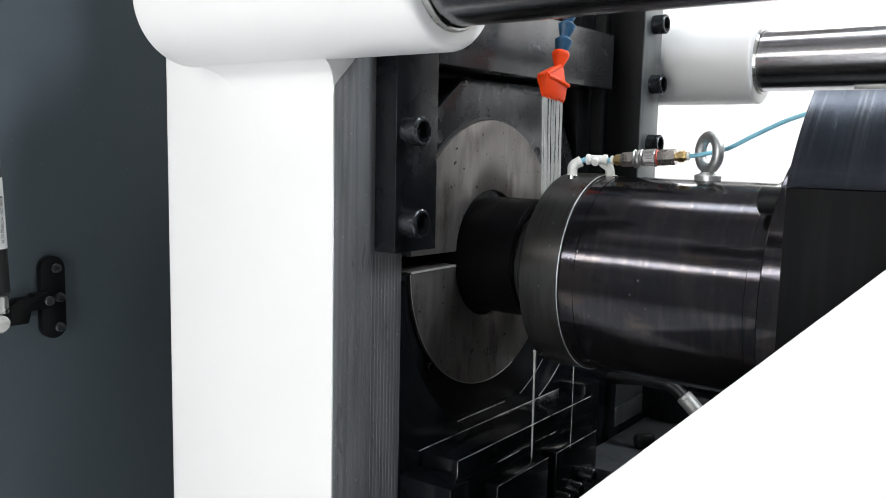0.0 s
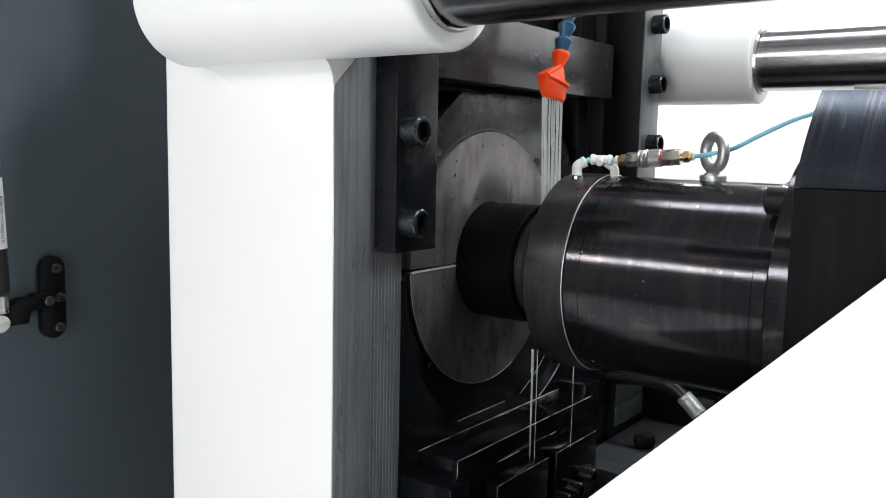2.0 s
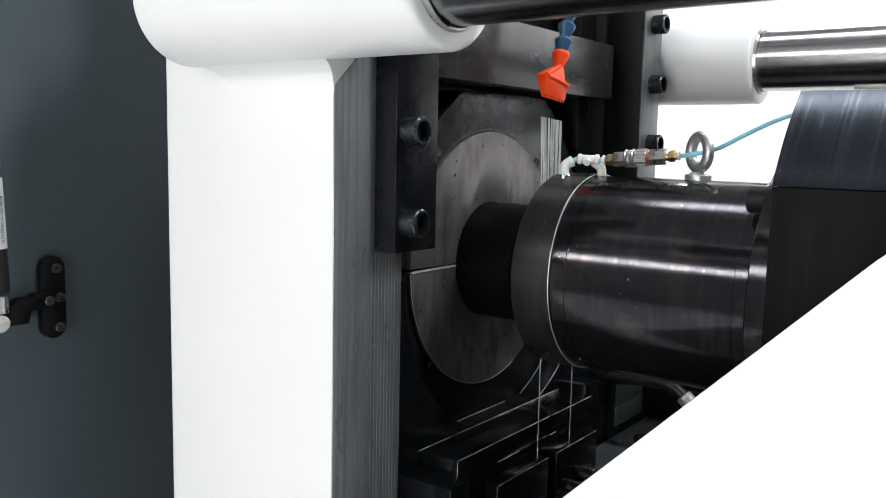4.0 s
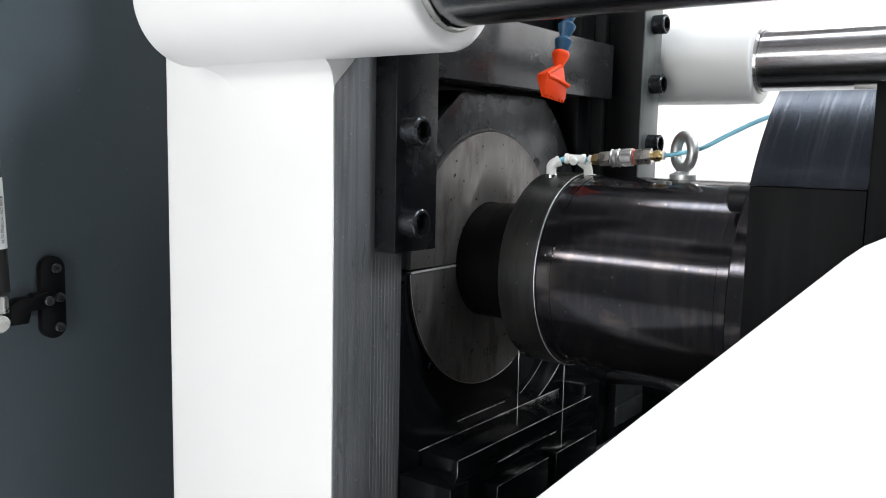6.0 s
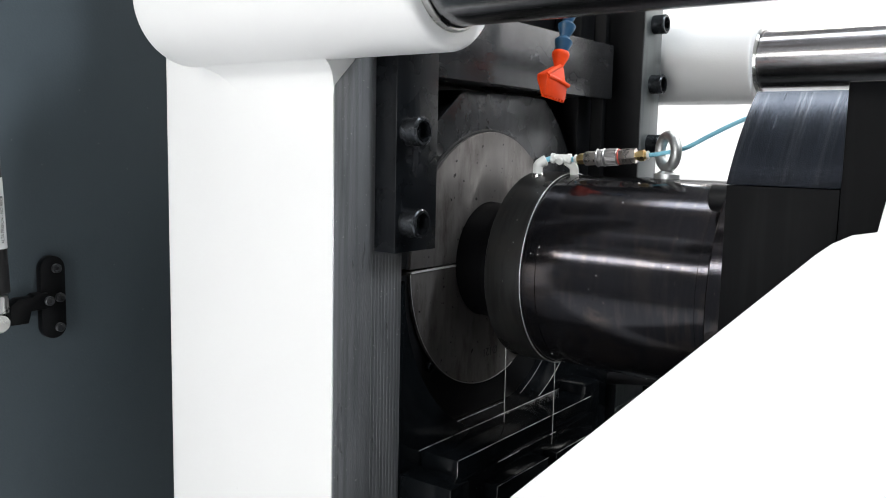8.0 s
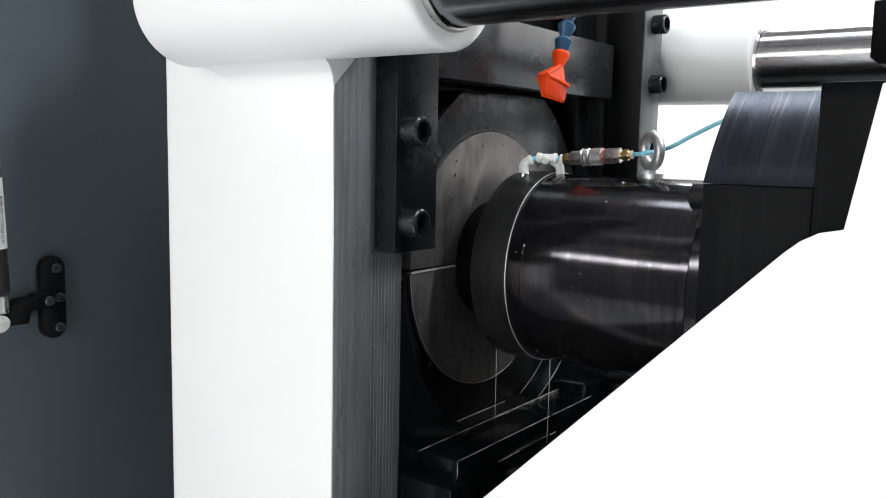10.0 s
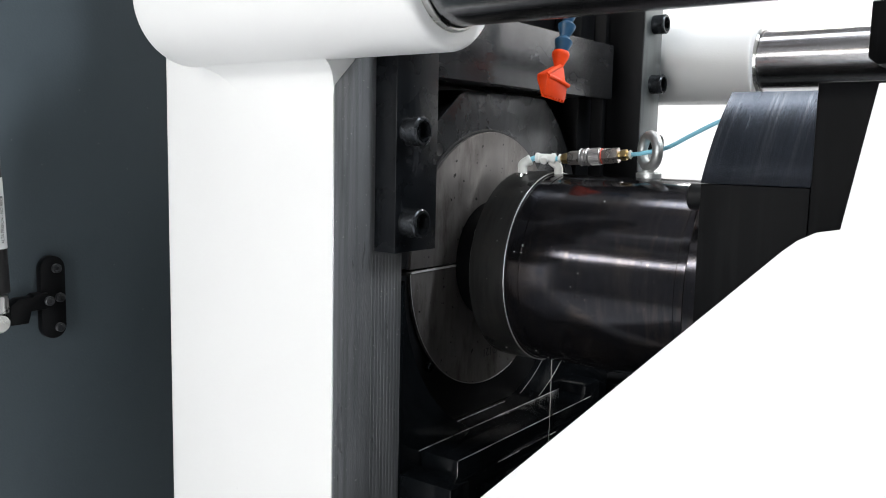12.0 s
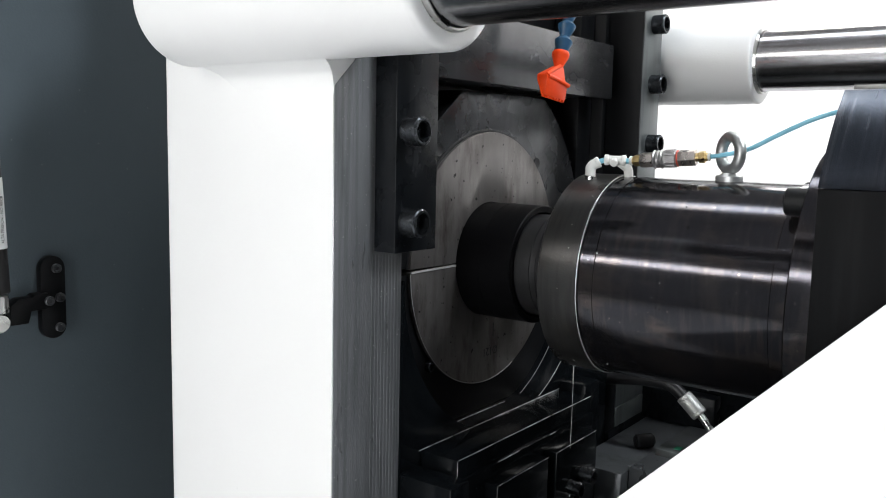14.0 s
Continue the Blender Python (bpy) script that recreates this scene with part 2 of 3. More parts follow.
def tube(points, radius, n=12, bm=None, smooth=6):
    """A round tube through the points (a Catmull-Rom line), closed at both ends."""
    own = bmesh.new()
    p = [Vector(q) for q in points]
    line = []
    for i in range(len(p) - 1):
        a, b, c, d = p[max(i - 1, 0)], p[i], p[i + 1], p[min(i + 2, len(p) - 1)]
        for k in range(smooth):
            t = k / smooth
            line.append(0.5 * (2 * b + (c - a) * t + (2 * a - 5 * b + 4 * c - d) * t * t + (3 * b - a - 3 * c + d) * t ** 3))
    line.append(p[-1])
    rings, up = [], Vector((0.123, 0.3, 1)).normalized()
    for i, q in enumerate(line):
        way = (line[min(i + 1, len(line) - 1)] - line[max(i - 1, 0)]).normalized()
        s = way.cross(up).normalized()
        v = s.cross(way)
        r = radius[i * (len(radius) - 1) // max(1, len(line) - 1)] if isinstance(radius, (list, tuple)) else radius
        rings.append([own.verts.new(q + r * (s * math.cos(2 * math.pi * k / n) + v * math.sin(2 * math.pi * k / n))) for k in range(n)])
    for a, b in zip(rings, rings[1:]):
        for i in range(n):
            own.faces.new((a[i], b[i], b[(i + 1) % n], a[(i + 1) % n]))
    own.faces.new(rings[0])
    own.faces.new(rings[-1][::-1])
    return merged(bm, own)


def along(a, b):
    """A pose whose X axis runs from a to b."""
    d = Vector(b) - Vector(a)
    return Matrix.Translation(a) @ d.to_track_quat("X", "Z").to_matrix().to_4x4()


def cap_screw(bm, m, r=0.012, h=0.016, key=0.0075):
    """A socket head screw: its head stands along X from the pose m, with a hexagon socket."""
    c = r * 0.1
    lathe([(0, 0), (0, r), (h - c, r), (h, r - c), (h, key * 1.18)], m, 40, bm)
    own = bmesh.new()
    ang = [radians(60 * i + 30) for i in range(6)]
    top = [own.verts.new((h, key * 1.18 * math.cos(a), key * 1.18 * math.sin(a))) for a in ang]
    low = [own.verts.new((h * 0.45, key * 1.1 * math.cos(a), key * 1.1 * math.sin(a))) for a in ang]
    for i in range(6):
        own.faces.new((top[i], top[(i + 1) % 6], low[(i + 1) % 6], low[i]))
    own.faces.new(low)
    bmesh.ops.transform(own, matrix=m, verts=own.verts)
    merged(bm, own)
    return bm


def screw(parent, at, label="", r=0.012, h=0.016, key=0.0075, mat=None, name="bolt"):
    return part(name, cap_screw(bmesh.new(), Matrix.Translation(at), r, h, key), mat or BOLT, parent, label, 30)


def letters(name, text, size, m, mat, parent, label=""):
    cu = bpy.data.curves.new("letters", "FONT")
    cu.body, cu.size, cu.extrude, cu.align_x, cu.align_y = text, size, 0.0001, "CENTER", "CENTER"
    tmp = new("tmp", cu)
    me = bpy.data.meshes.new_from_object(tmp.evaluated_get(bpy.context.evaluated_depsgraph_get()))
    bpy.data.objects.remove(tmp)
    me.transform(m)
    me.materials.clear()
    me.materials.append(mat)
    ob = new(name, me)
    ob.parent = parent
    return tagged(ob, label)


# ---- the hall ----
def hall():
    x0, x1, y0, y1, z0, z1 = -3.6, 4.2, -3.5, 3.5, -1.15, 2.2
    tagged(part("floor", box(x0, x1, y0, y1, z0 - 0.1, z0, 0), FLOOR), "light grey painted workshop floor", "floor", kind="structure")
    tagged(part("ceiling", box(x0, x1, y0, y1, z1, z1 + 0.1, 0), CEILING), "plain grey workshop ceiling", "ceiling", kind="structure")
    for nm, b in (("wall_north", (x0, x1, y1, y1 + 0.15, z0, z1)), ("wall_south", (x0, x1, y0 - 0.15, y0, z0, z1)),
                  ("wall_west", (x0 - 0.15, x0, y0, y1, z0, z1)), ("wall_east", (x1, x1 + 0.15, y0, y1, z0, z1))):
        tagged(part(nm, box(*b, 0), WALL if nm == "wall_north" else GREYWALL), "bright white painted workshop wall" if nm == "wall_north" else "grey painted workshop wall", "wall", kind="structure")


hall()


def unseen_ceiling_lamp(x, y):
    t = thing("unseen_ceiling_lamp", "long white out-of-view ceiling lamp with glowing diffuser", "lamp", (x, y, 2.2), "ceiling lamps")
    part("frame", box(-0.9, 0.9, -0.15, 0.15, -0.035, 0, 0.004), WHITE, t)
    part("diffuser", box(-0.87, 0.87, -0.12, 0.12, -0.042, -0.036, 0.001), GLOW, t, "glowing white diffuser")


for lx in (-1.9, 0.2, 2.3):
    for ly in (0.3, 2.8):
        unseen_ceiling_lamp(lx, ly)


def window(name, x, y, z, w, h, n, label):
    t = thing(name, label, "window", (x, y, z), kind="structure")
    f = box(-w - 0.06, w + 0.06, -0.03, 0.03, h, h + 0.06, 0.004)
    box(-w - 0.06, w + 0.06, -0.03, 0.03, -h - 0.06, -h, 0.004, bm=f)
    box(-w - 0.06, -w, -0.03, 0.03, -h, h, 0.004, bm=f)
    box(w, w + 0.06, -0.03, 0.03, -h, h, 0.004, bm=f)
    part("window_frame", f, WHITE, t)
    for i in range(n):
        part("pane", box(-w + 2 * w * i / n + 0.006, -w + 2 * w * (i + 1) / n - 0.006, -0.008, 0.008, -h + 0.005, h - 0.005, 0.001), PANE, t)


window("window_1", -1.15, -3.46, 1.42, 1.5, 0.13, 3, "long narrow bright strip window high in the workshop wall")
# Unseen window added to go with that large source.
window("added_window", 0.60, -3.46, 0.0, 0.8, 0.84, 2, "added unseen window with white frame, lighting the machine's front")


# ---- the fixed platen with its tie bars ----
def sleeve_profile(x0, x1, r, bore, f=0.006):
    e = 0.012
    pr = [(x0, 0.0), (x0, r - e)]
    pr += [(x0 + e - e * math.cos(radians(a)), r - e + e * math.sin(radians(a))) for a in (15, 30, 45, 60, 75, 90)]
    pr += [(x1 - f + f * math.sin(radians(a)), r - f + f * math.cos(radians(a))) for a in (0, 22, 45, 67, 90)]
    pr += [(x1, bore + 0.0015), (x1 - 0.0015, bore), (x1 - 0.02, bore)]
    return pr


SL_Z, NEAR_Y, FAR_Y = 0.234, -0.280, 0.384


def fillet_web():
    """The hollow web between the upright's face and the sleeve: slanted at one end, flaring at the other."""
    own = bmesh.new()
    q0, q1, q2 = Vector((-0.2640, 0.1560)), Vector((-0.2652, 0.1760)), Vector((-0.2860, 0.1812))
    front, back = [], []
    for i in range(13):
        k = i / 12
        y, z = (1 - k) ** 2 * q0 + 2 * k * (1 - k) * q1 + k * k * q2
        xa = -0.080 - 0.036 * k ** 0.8
        xb = 0.0268 + 0.010 * k ** 1.6
        front.append([own.verts.new((xa + (xb - xa) * j / 16, y, z)) for j in range(17)])
        back.append([own.verts.new((xa + (0.0268 - xa) * j / 16, max(-0.2636, min(-0.2405, -0.2638 + (z - 0.1615) * 1.09)) + 0.0002, z + 0.002 * k)) for j in range(17)])
    for a, b in zip(front, front[1:]):
        for j in range(16):
            own.faces.new((a[j], a[j + 1], b[j + 1], b[j]))
    for j in (0, 16):
        for i in range(12):
            own.faces.new((front[i][j], front[i + 1][j], back[i + 1][j], back[i][j]))
    for row in (0, 12):
        for j in range(16):
            own.faces.new((front[row][j], front[row][j + 1], back[row][j + 1], back[row][j]))
    return own


def platen():
    t = thing("fixed_platen", "white painted cast platen with black machined front and clamping window", "machine platen")
    # near upright of the casting
    r = 0.014
    pts = [(0.0265, -0.2645), (0.0265, -0.20), (-0.195, -0.20)] + [(-0.195 + r - r * math.cos(radians(q)), -0.2645 + r - r * math.sin(radians(q))) for q in range(0, 91, 10)]
    part("near_upright", prism(pts, "Z", -1.1, 0.30), WHITE, t, "white painted cast upright")
    part("near_fillet", fillet_web(), WHITE, t, "cast fillet under the sleeve", 28)
    part("far_upright", box(-0.188, 0.019, 0.300, 0.360, -1.1, 0.42, 0.010, 4), WHITE, t, "white painted cast upright")
    part("near_face", prism([(-0.2638, -1.1), (-0.179, -1.1), (-0.179, 0.222), (-0.236, 0.222), (-0.2405, 0.1835), (-0.2638, 0.1620)], "X", -0.10, 0.0272, 0.0010), MILLED, t, "black milled steel face with tool marks")
    for i in range(9):
        y = -0.2185 + i * 0.0042
        part("tool_mark", box(0.0265, 0.02731, y, y + 0.0022, -0.9, 0.027, 0.0004, 1), MILLED, t)
    part("far_face", box(-0.10, 0.027, 0.274, 0.364, -0.225, 0.42, 0.0015), GREYPLATE, t, "grey machined steel face")
    part("far_step", box(-0.10, 0.0275, 0.274, 0.364, -0.252, -0.2255, 0.0008), GREYPLATE, t, "bare lighter band of the machined face")
    # Next four are black plates added so the lower corner and gaps stay dark.
    part("far_lower_face", box(-0.10, 0.0262, 0.2455, 0.3638, -0.95, -0.2525, 0.0015), BLACK, t, "black plate added over the lower platen face")
    part("far_gap_filler", box(-0.10, 0.003, 0.2455, 0.2735, -0.1415, 0.6, 0.001), BLACKMATT, t)
    part("low_gap_filler", box(-0.10, 0.0266, 0.2456, 0.2736, -0.2522, -0.1425, 0.001), BLACKMATT, t)
    part("dark_backing", box(-0.16, -0.09, -0.19, 0.31, -0.7, 0.6, 0.001), BLACKMATT, t)
    for y, nm in ((NEAR_Y, "near_sleeve"), (FAR_Y, "far_sleeve")):
        m = Matrix.Translation((0, y, SL_Z))
        s = part(nm, lathe(sleeve_profile(-0.138, 0.150, 0.054, 0.0405) if y < 0 else sleeve_profile(-0.138, 0.156, 0.054, 0.0405, 0.003), m, 96), WHITE, t, "white painted tie bar sleeve")
        part("seal_ring", lathe([(q + (0.006 if y > 0 else 0.0), w) for q, w in [(0.135, 0.0385), (0.1525, 0.0385), (0.1535, 0.039), (0.1535, 0.0402), (0.1485, 0.0415), (0.135, 0.0412)]], m, 64), STEEL, s, "oily steel wiper ring")
    part("far_web", box(-0.13, 0.02, 0.33, 0.40, 0.19, 0.40, 0.008), WHITE, t)


def tie_bar(y):
    t = thing("tie_bar", "polished chromed steel tie bar through a white sleeve", "tie bar", (0, y, SL_Z), "tie bars")
    part("bar", lathe([(-0.10, 0), (-0.10, 0.036), (-0.098, 0.038), (1.9, 0.038), (1.902, 0.036), (1.902, 0)], None, 96), CHROME, t)
    if y > 0:
        part("flat", box(0.270, 0.56, -0.018, 0.018, -0.0388, -0.030, 0.0008), GALV, t, "dull grey flat under the bar")
    return t


def gib(name, y0, y1, z0, z1, bolts, x0=0.027, by=0.0, mat=None):
    t = thing(name, "black steel guide strip bolted to the platen with socket screws", "guide strip", group="guide strips")
    part("strip", box(x0, 0.05, y0, y1, z0, z1, 0.0012), mat or BLACK, t)
    # Lit front goes into the grey material, the shaded side into a black sheet.
    if mat:
        part("shaded_side", box(x0, 0.0495, y0 - 0.0032, y0 - 0.0003, z0 + 0.002, z1, 0.0004), BLACKMATT, t, "black sheet standing for the strip's shaded side")
    for z in bolts:
        screw(t, (0.05, by, z), "oiled black socket head screw")


platen()
tie_bar(NEAR_Y)
tie_bar(FAR_Y)
gib("guide_strip", -0.216, -0.161, 0.029, 0.36, (0.129, 0.054, 0.205, 0.280), by=-0.2005)
gib("guide_strip", 0.257, 0.3115, -0.140, 0.42, (0.275, 0.201, 0.126, 0.351), x0=0.004, by=0.2860, mat=GREYPLATE)


# ---- the clamping dies ----
R_PIPE, R_DIE = 0.0605, 0.133


def half_ring(r0, r1, x0, x1, a0, a1, n=64):
    pts = [(r1 * math.cos(radians(a0 + (a1 - a0) * i / n)), r1 * math.sin(radians(a0 + (a1 - a0) * i / n))) for i in range(n + 1)]
    pts += [(r0 * math.cos(radians(a1 + (a0 - a1) * i / n)), r0 * math.sin(radians(a1 + (a0 - a1) * i / n))) for i in range(n + 1)]
    return prism(pts, "X", x0, x1, 0.0006)


def worn(parent, a, b, r, seed):
    """An edge highlight built as pale rods between two points, broken into uneven stretches."""
    rnd = random.Random(seed)
    a, b = Vector(a), Vector(b)
    k = 0.0
    while k < 1:
        e = min(1.0, k + rnd.uniform(0.05, 0.22))
        q = r * rnd.uniform(0.45, 1.15)
        part("edge_highlight", tube([a + (b - a) * k, a + (b - a) * (0.5 * k + 0.5 * e) + Vector((0, 0, rnd.uniform(-0.0002, 0.0002))), a + (b - a) * e], [q * 0.6, q, q * 0.7], 5, None, 2), EDGE, parent)
        k = e + rnd.uniform(-0.02, 0.02)


def lower_clamp():
    t = thing("lower_clamp", "black steel lower clamp seat holding a grey die half", "pipe clamp")
    r, zf = 0.1745, -0.1640
    pts = [(-0.1785, -0.004), (-r, -0.004)]
    for i in range(49):
        a = radians(180 + 180 * i / 48)
        pts.append((r * math.cos(a), max(zf, r * math.sin(a))))
    pts += [(0.2445, -0.004), (0.2445, -0.30), (-0.1785, -0.30)]
    part("seat", prism(pts, "X", -0.05, 0.0272, 0.0008), WETBLACK, t, "black machined seat with round pocket")
    part("pocket_back", box(-0.06, -0.004, -0.17, 0.24, -0.20, -0.004, 0), BLACKMATT, t)
    d = part("die_half", half_ring(R_PIPE, R_DIE, -0.055, 0.0, 180.3, 359.7), DIE, t, "stained grey ground steel die half")
    # Pale rim and split-line strip draw the die's edge highlights.
    part("rim_highlight", tube([(0.0, R_DIE * math.cos(radians(q)), R_DIE * math.sin(radians(q))) for q in range(181, 296, 4)], 0.0003, 6, None, 2), EDGE, d)
    part("bright_edge", box(-0.0006, 0.0009, -R_DIE + 0.001, -R_PIPE - 0.001, -0.0022, -0.0003, 0), EDGE, d)
    letters("size_mark", "\u00d8121", 0.0125, Matrix.Translation((0.0002, 0.006, -0.101)) @ Matrix(((0, 0, 1), (1, 0, 0), (0, 1, 0))).to_4x4() @ pose(0, 0, 0, 0, 0, 180), INK, d, "stamped size marking")
    part("stamp", box(0.0, 0.0003, 0.0105, 0.0115, -0.086, -0.071, 0), INK, d)
    # stepped blocks in front of the seat
    part("front_block", box(0.0275, 0.070, -0.148, 0.112, -0.30, -0.1625, 0.0012), WETBLACK, t)
    part("rail", box(0.0748, 0.0905, -0.112, -0.018, -0.32, -0.192, 0.0010), WETBLACK, t)
    part("rail", box(0.0748, 0.0905, -0.001, 0.088, -0.32, -0.192, 0.0010), WETBLACK, t)
    part("step", box(0.0702, 0.0746, -0.146, 0.1105, -0.30, -0.1800, 0.0008), WETBLACK, t)
    worn(t, (0.0746, -0.088, -0.1800), (0.0746, -0.050, -0.1800), 0.0004, 11)
    worn(t, (0.0746, 0.012, -0.1800), (0.0746, 0.024, -0.1800), 0.0004, 12)
    part("side_block", box(0.0275, 0.062, 0.114, 0.150, -0.30, -0.153, 0.0012), WETBLACK, t)
    part("near_block", box(0.0275, 0.085, -0.1785, -0.150, -0.30, -0.176, 0.0012), WETBLACK, t)
    for i, (x, y0, y1, z) in enumerate(((0.0040, -0.073, 0.032, -0.1634), (0.0273, -0.150, 0.120, -0.1626), (0.0700, -0.146, 0.111, -0.1626), (0.0905, -0.111, -0.019, -0.1921), (0.0905, 0.0, 0.087, -0.1921))):
        worn(t, (x, y0, z), (x, y1, z), 0.0004, i)
    worn(t, (0.0700, -0.1480, -0.164), (0.0700, -0.1480, -0.30), 0.0004, 7)
    # Pale arcs draw the highlights on the pocket's round edges.
    for x, a0, a1 in ((0.0040, 292, 322), (0.0273, 293, 326)):
        part("edge_highlight", tube([(x, 0.1742 * math.cos(radians(q)), 0.1742 * math.sin(radians(q))) for q in range(a0, a1, 3)], 0.00022 if x < 0.01 else 0.0003, 6, None, 2), EDGE, t)
    screw(t, (-0.004, -0.0985, -0.0985), "", 0.0052, 0.005, 0.003)
    for x, y, z in ((0.0905, 0.057, -0.232), (0.0905, 0.029, -0.239), (0.0905, 0.004, -0.243)):
        screw(t, (x, y, z), "wet black socket head screw", 0.0085, 0.015, 0.005)


HOLES = ((0.0975, 0.1005), (-0.088, 0.114))


def upper_clamp():
    t = thing("upper_clamp", "black steel upper clamp slide with a grey die half", "pipe clamp")
    R = 0.206
    pts = [(0.2, -0.004 + 0.006), (-0.1785, 0.002), (-0.1785, 0.075), (-0.058, 0.166), (-0.05, 0.1735), (0.095, 0.1735)]
    pts += [(R * math.cos(radians(a)), R * math.sin(radians(a))) for a in np.arange(57, 2, -1.8)]
    part("holder", prism(pts[1:], "X", -0.05, -0.004, 0.0008), HOLDER, t, "grey ground steel die holder")
    part("slide", box(-0.085, -0.051, -0.1785, 0.243, 0.003, 0.45, 0.001), BLACKMATT, t)
    part("side_cheek", box(-0.05, -0.012, 0.208, 0.2435, 0.003, 0.45, 0.001), BLACKMATT, t)
    part("beam", box(-0.05, 0.020, -0.150, 0.2355, 0.1795, 0.2455, 0.0012), BEAM, t, "black steel cross beam with polished face")
    # Black ring draws the shadow gap and residue between die and holder.
    part("joint", half_ring(R_DIE - 0.0004, R_DIE + 0.0030, -0.03, -0.0032, 0.8, 179.2), RUBBER, t, "dark ring for the shadow gap and residue round the die")
    part("die_half", half_ring(R_PIPE, R_DIE, -0.055, 0.0, 0.8, 179.2), DIE, t, "stained grey ground steel die half")
    # Holes are black discs, the shade inside them put into the colour.
    for y, z in HOLES:
        part("hole_disc", lathe([(-0.004, 0), (-0.0036, 0.0045), (-0.0032, 0.0060), (-0.0040, 0.0064)], Matrix.Translation((0, y, z)), 20), RUBBER, t, "black disc standing for a drilled hole")
    return t


lower_clamp()
upper = upper_clamp()


def pipe():
    t = thing("plastic_pipe", "matt black plastic pipe held between the die halves", "pipe")
    part("wall", lathe([(-0.5, 0.050), (-0.5, 0.060), (0.0620, 0.060), (0.0628, 0.0592), (0.0628, 0.0535), (0.06, 0.052), (-0.5, 0.050)], None, 96), PIPE, t)
    part("groove", lathe([(0.026, 0.0598), (0.026, 0.0603), (0.0266, 0.0603), (0.0266, 0.0598)], None, 96), PIPE, t)
    return t


pipe_ob = pipe()


# ---- the forming head on its carriage, at its place at the start ----
def forming_head():
    t = thing("forming_head", "black steel pipe forming head with collar, barrel and arched housing", "machine head")
    part("mandrel", lathe([(-0.02, 0), (-0.02, 0.044), (-0.012, 0.0500), (0.060, 0.0515), (0.0604, 0.0508), (0.0630, 0.0508), (0.0634, 0.0517), (0.0668, 0.0519), (0.0672, 0.0513), (0.0690, 0.0517), (0.078, 0.0525), (0.088, 0.0545), (0.098, 0.0585), (0.098, 0)], None, 96), MANDREL, t, "worn grey steel mandrel")
    part("collar", lathe([(0.096, 0.050), (0.0937, 0.053), (0.0937, 0.0925), (0.0952, 0.0945), (0.1322, 0.0948), (0.1331, 0.0940), (0.1331, 0.08)], None, 128), COLLAR, t, "worn grey steel collar")
    part("bright_edge", lathe([(0.1331, 0.0938), (0.1331, 0.0947), (0.1335, 0.0946), (0.1335, 0.0938)], None, 128), EDGE, t)
    part("barrel", lathe([(0.1337, 0.08), (0.1337, 0.0922), (0.1345, 0.0928), (0.1478, 0.0928), (0.1480, 0.0921), (0.1488, 0.0921), (0.1490, 0.0928), (0.2945, 0.0928), (0.2945, 0.08)], None, 160), BARREL, t, "polished black steel barrel")
    part("flange", lathe([(0.2950, 0.07), (0.2950, 0.0945), (0.2956, 0.0952), (0.3135, 0.0952), (0.3135, 0.124), (0.3145, 0.125), (0.3415, 0.125), (0.3415, 0.07)], None, 128), BARREL, t)
    for a in (132, 48):
        m = Matrix.Translation((0.3135, 0.1098 * math.cos(radians(a)), 0.1098 * math.sin(radians(a)))) @ pose(0, 0, 0, 0, 0, 180)
        part("bolt", cap_screw(bmesh.new(), m, 0.0108, 0.0165, 0.0066), BLACKMATT, t, "", 30)
    R, hw, top = 0.203, 0.1785, 0.1605
    a_s, a_t = math.acos(hw / R), math.asin(top / R)
    arc = [a_s + (a_t - a_s) * i / 14 for i in range(15)]
    pts = [(-R * math.cos(a), R * math.sin(a)) for a in arc] + [(R * math.cos(a), R * math.sin(a)) for a in arc[::-1]]
    z_s = R * math.sin(a_s)
    h = part("housing", prism([(-hw, z_s)] + pts[1:-1] + [(hw, z_s)], "X", 0.342, 0.4118, 0.0), HOUSING, t, "brushed black arched steel housing", 25)
    # Flat side below the arch, its shade carried by the darker material.
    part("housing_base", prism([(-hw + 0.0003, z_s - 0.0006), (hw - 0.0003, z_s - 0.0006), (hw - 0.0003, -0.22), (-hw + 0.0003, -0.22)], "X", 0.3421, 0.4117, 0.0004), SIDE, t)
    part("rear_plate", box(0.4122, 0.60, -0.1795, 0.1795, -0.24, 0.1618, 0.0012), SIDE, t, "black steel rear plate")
    part("side_arm", prism([(0.353, 0.284), (0.70, 0.284), (0.70, 0.216), (0.362, 0.216), (0.353, 0.224)], "Y", 0.285, 0.335, 0.0012), SIDE, t)
    part("arm_bracket", box(0.50, 0.66, 0.05, 0.33, 0.10, 0.24, 0.002), SIDE, t)
    # lifting eye
    e = part("eye_bolt", lathe([(0, 0), (0, 0.0115), (0.0035, 0.0115), (0.0055, 0.0085), (0.0075, 0.006), (0.0075, 0)], Matrix.Translation((0.229, 0, 0.0922)) @ pose(0, 0, 0, 0, -90, 0), 32), GALV, t, "galvanised steel lifting eye")
    own = bmesh.new()
    n, k, cz, r0, r1 = 40, 14, 0.1170, 0.0132, 0.0050
    vs = [[own.verts.new((r1 * math.sin(2 * math.pi * j / k), (r0 + r1 * math.cos(2 * math.pi * j / k)) * math.cos(2 * math.pi * i / n), (r0 * 1.08 + r1 * math.cos(2 * math.pi * j / k)) * math.sin(2 * math.pi * i / n))) for j in range(k)] for i in range(n)]
    for i in range(n):
        for j in range(k):
            own.faces.new((vs[i][j], vs[(i + 1) % n][j], vs[(i + 1) % n][(j + 1) % k], vs[i][(j + 1) % k]))
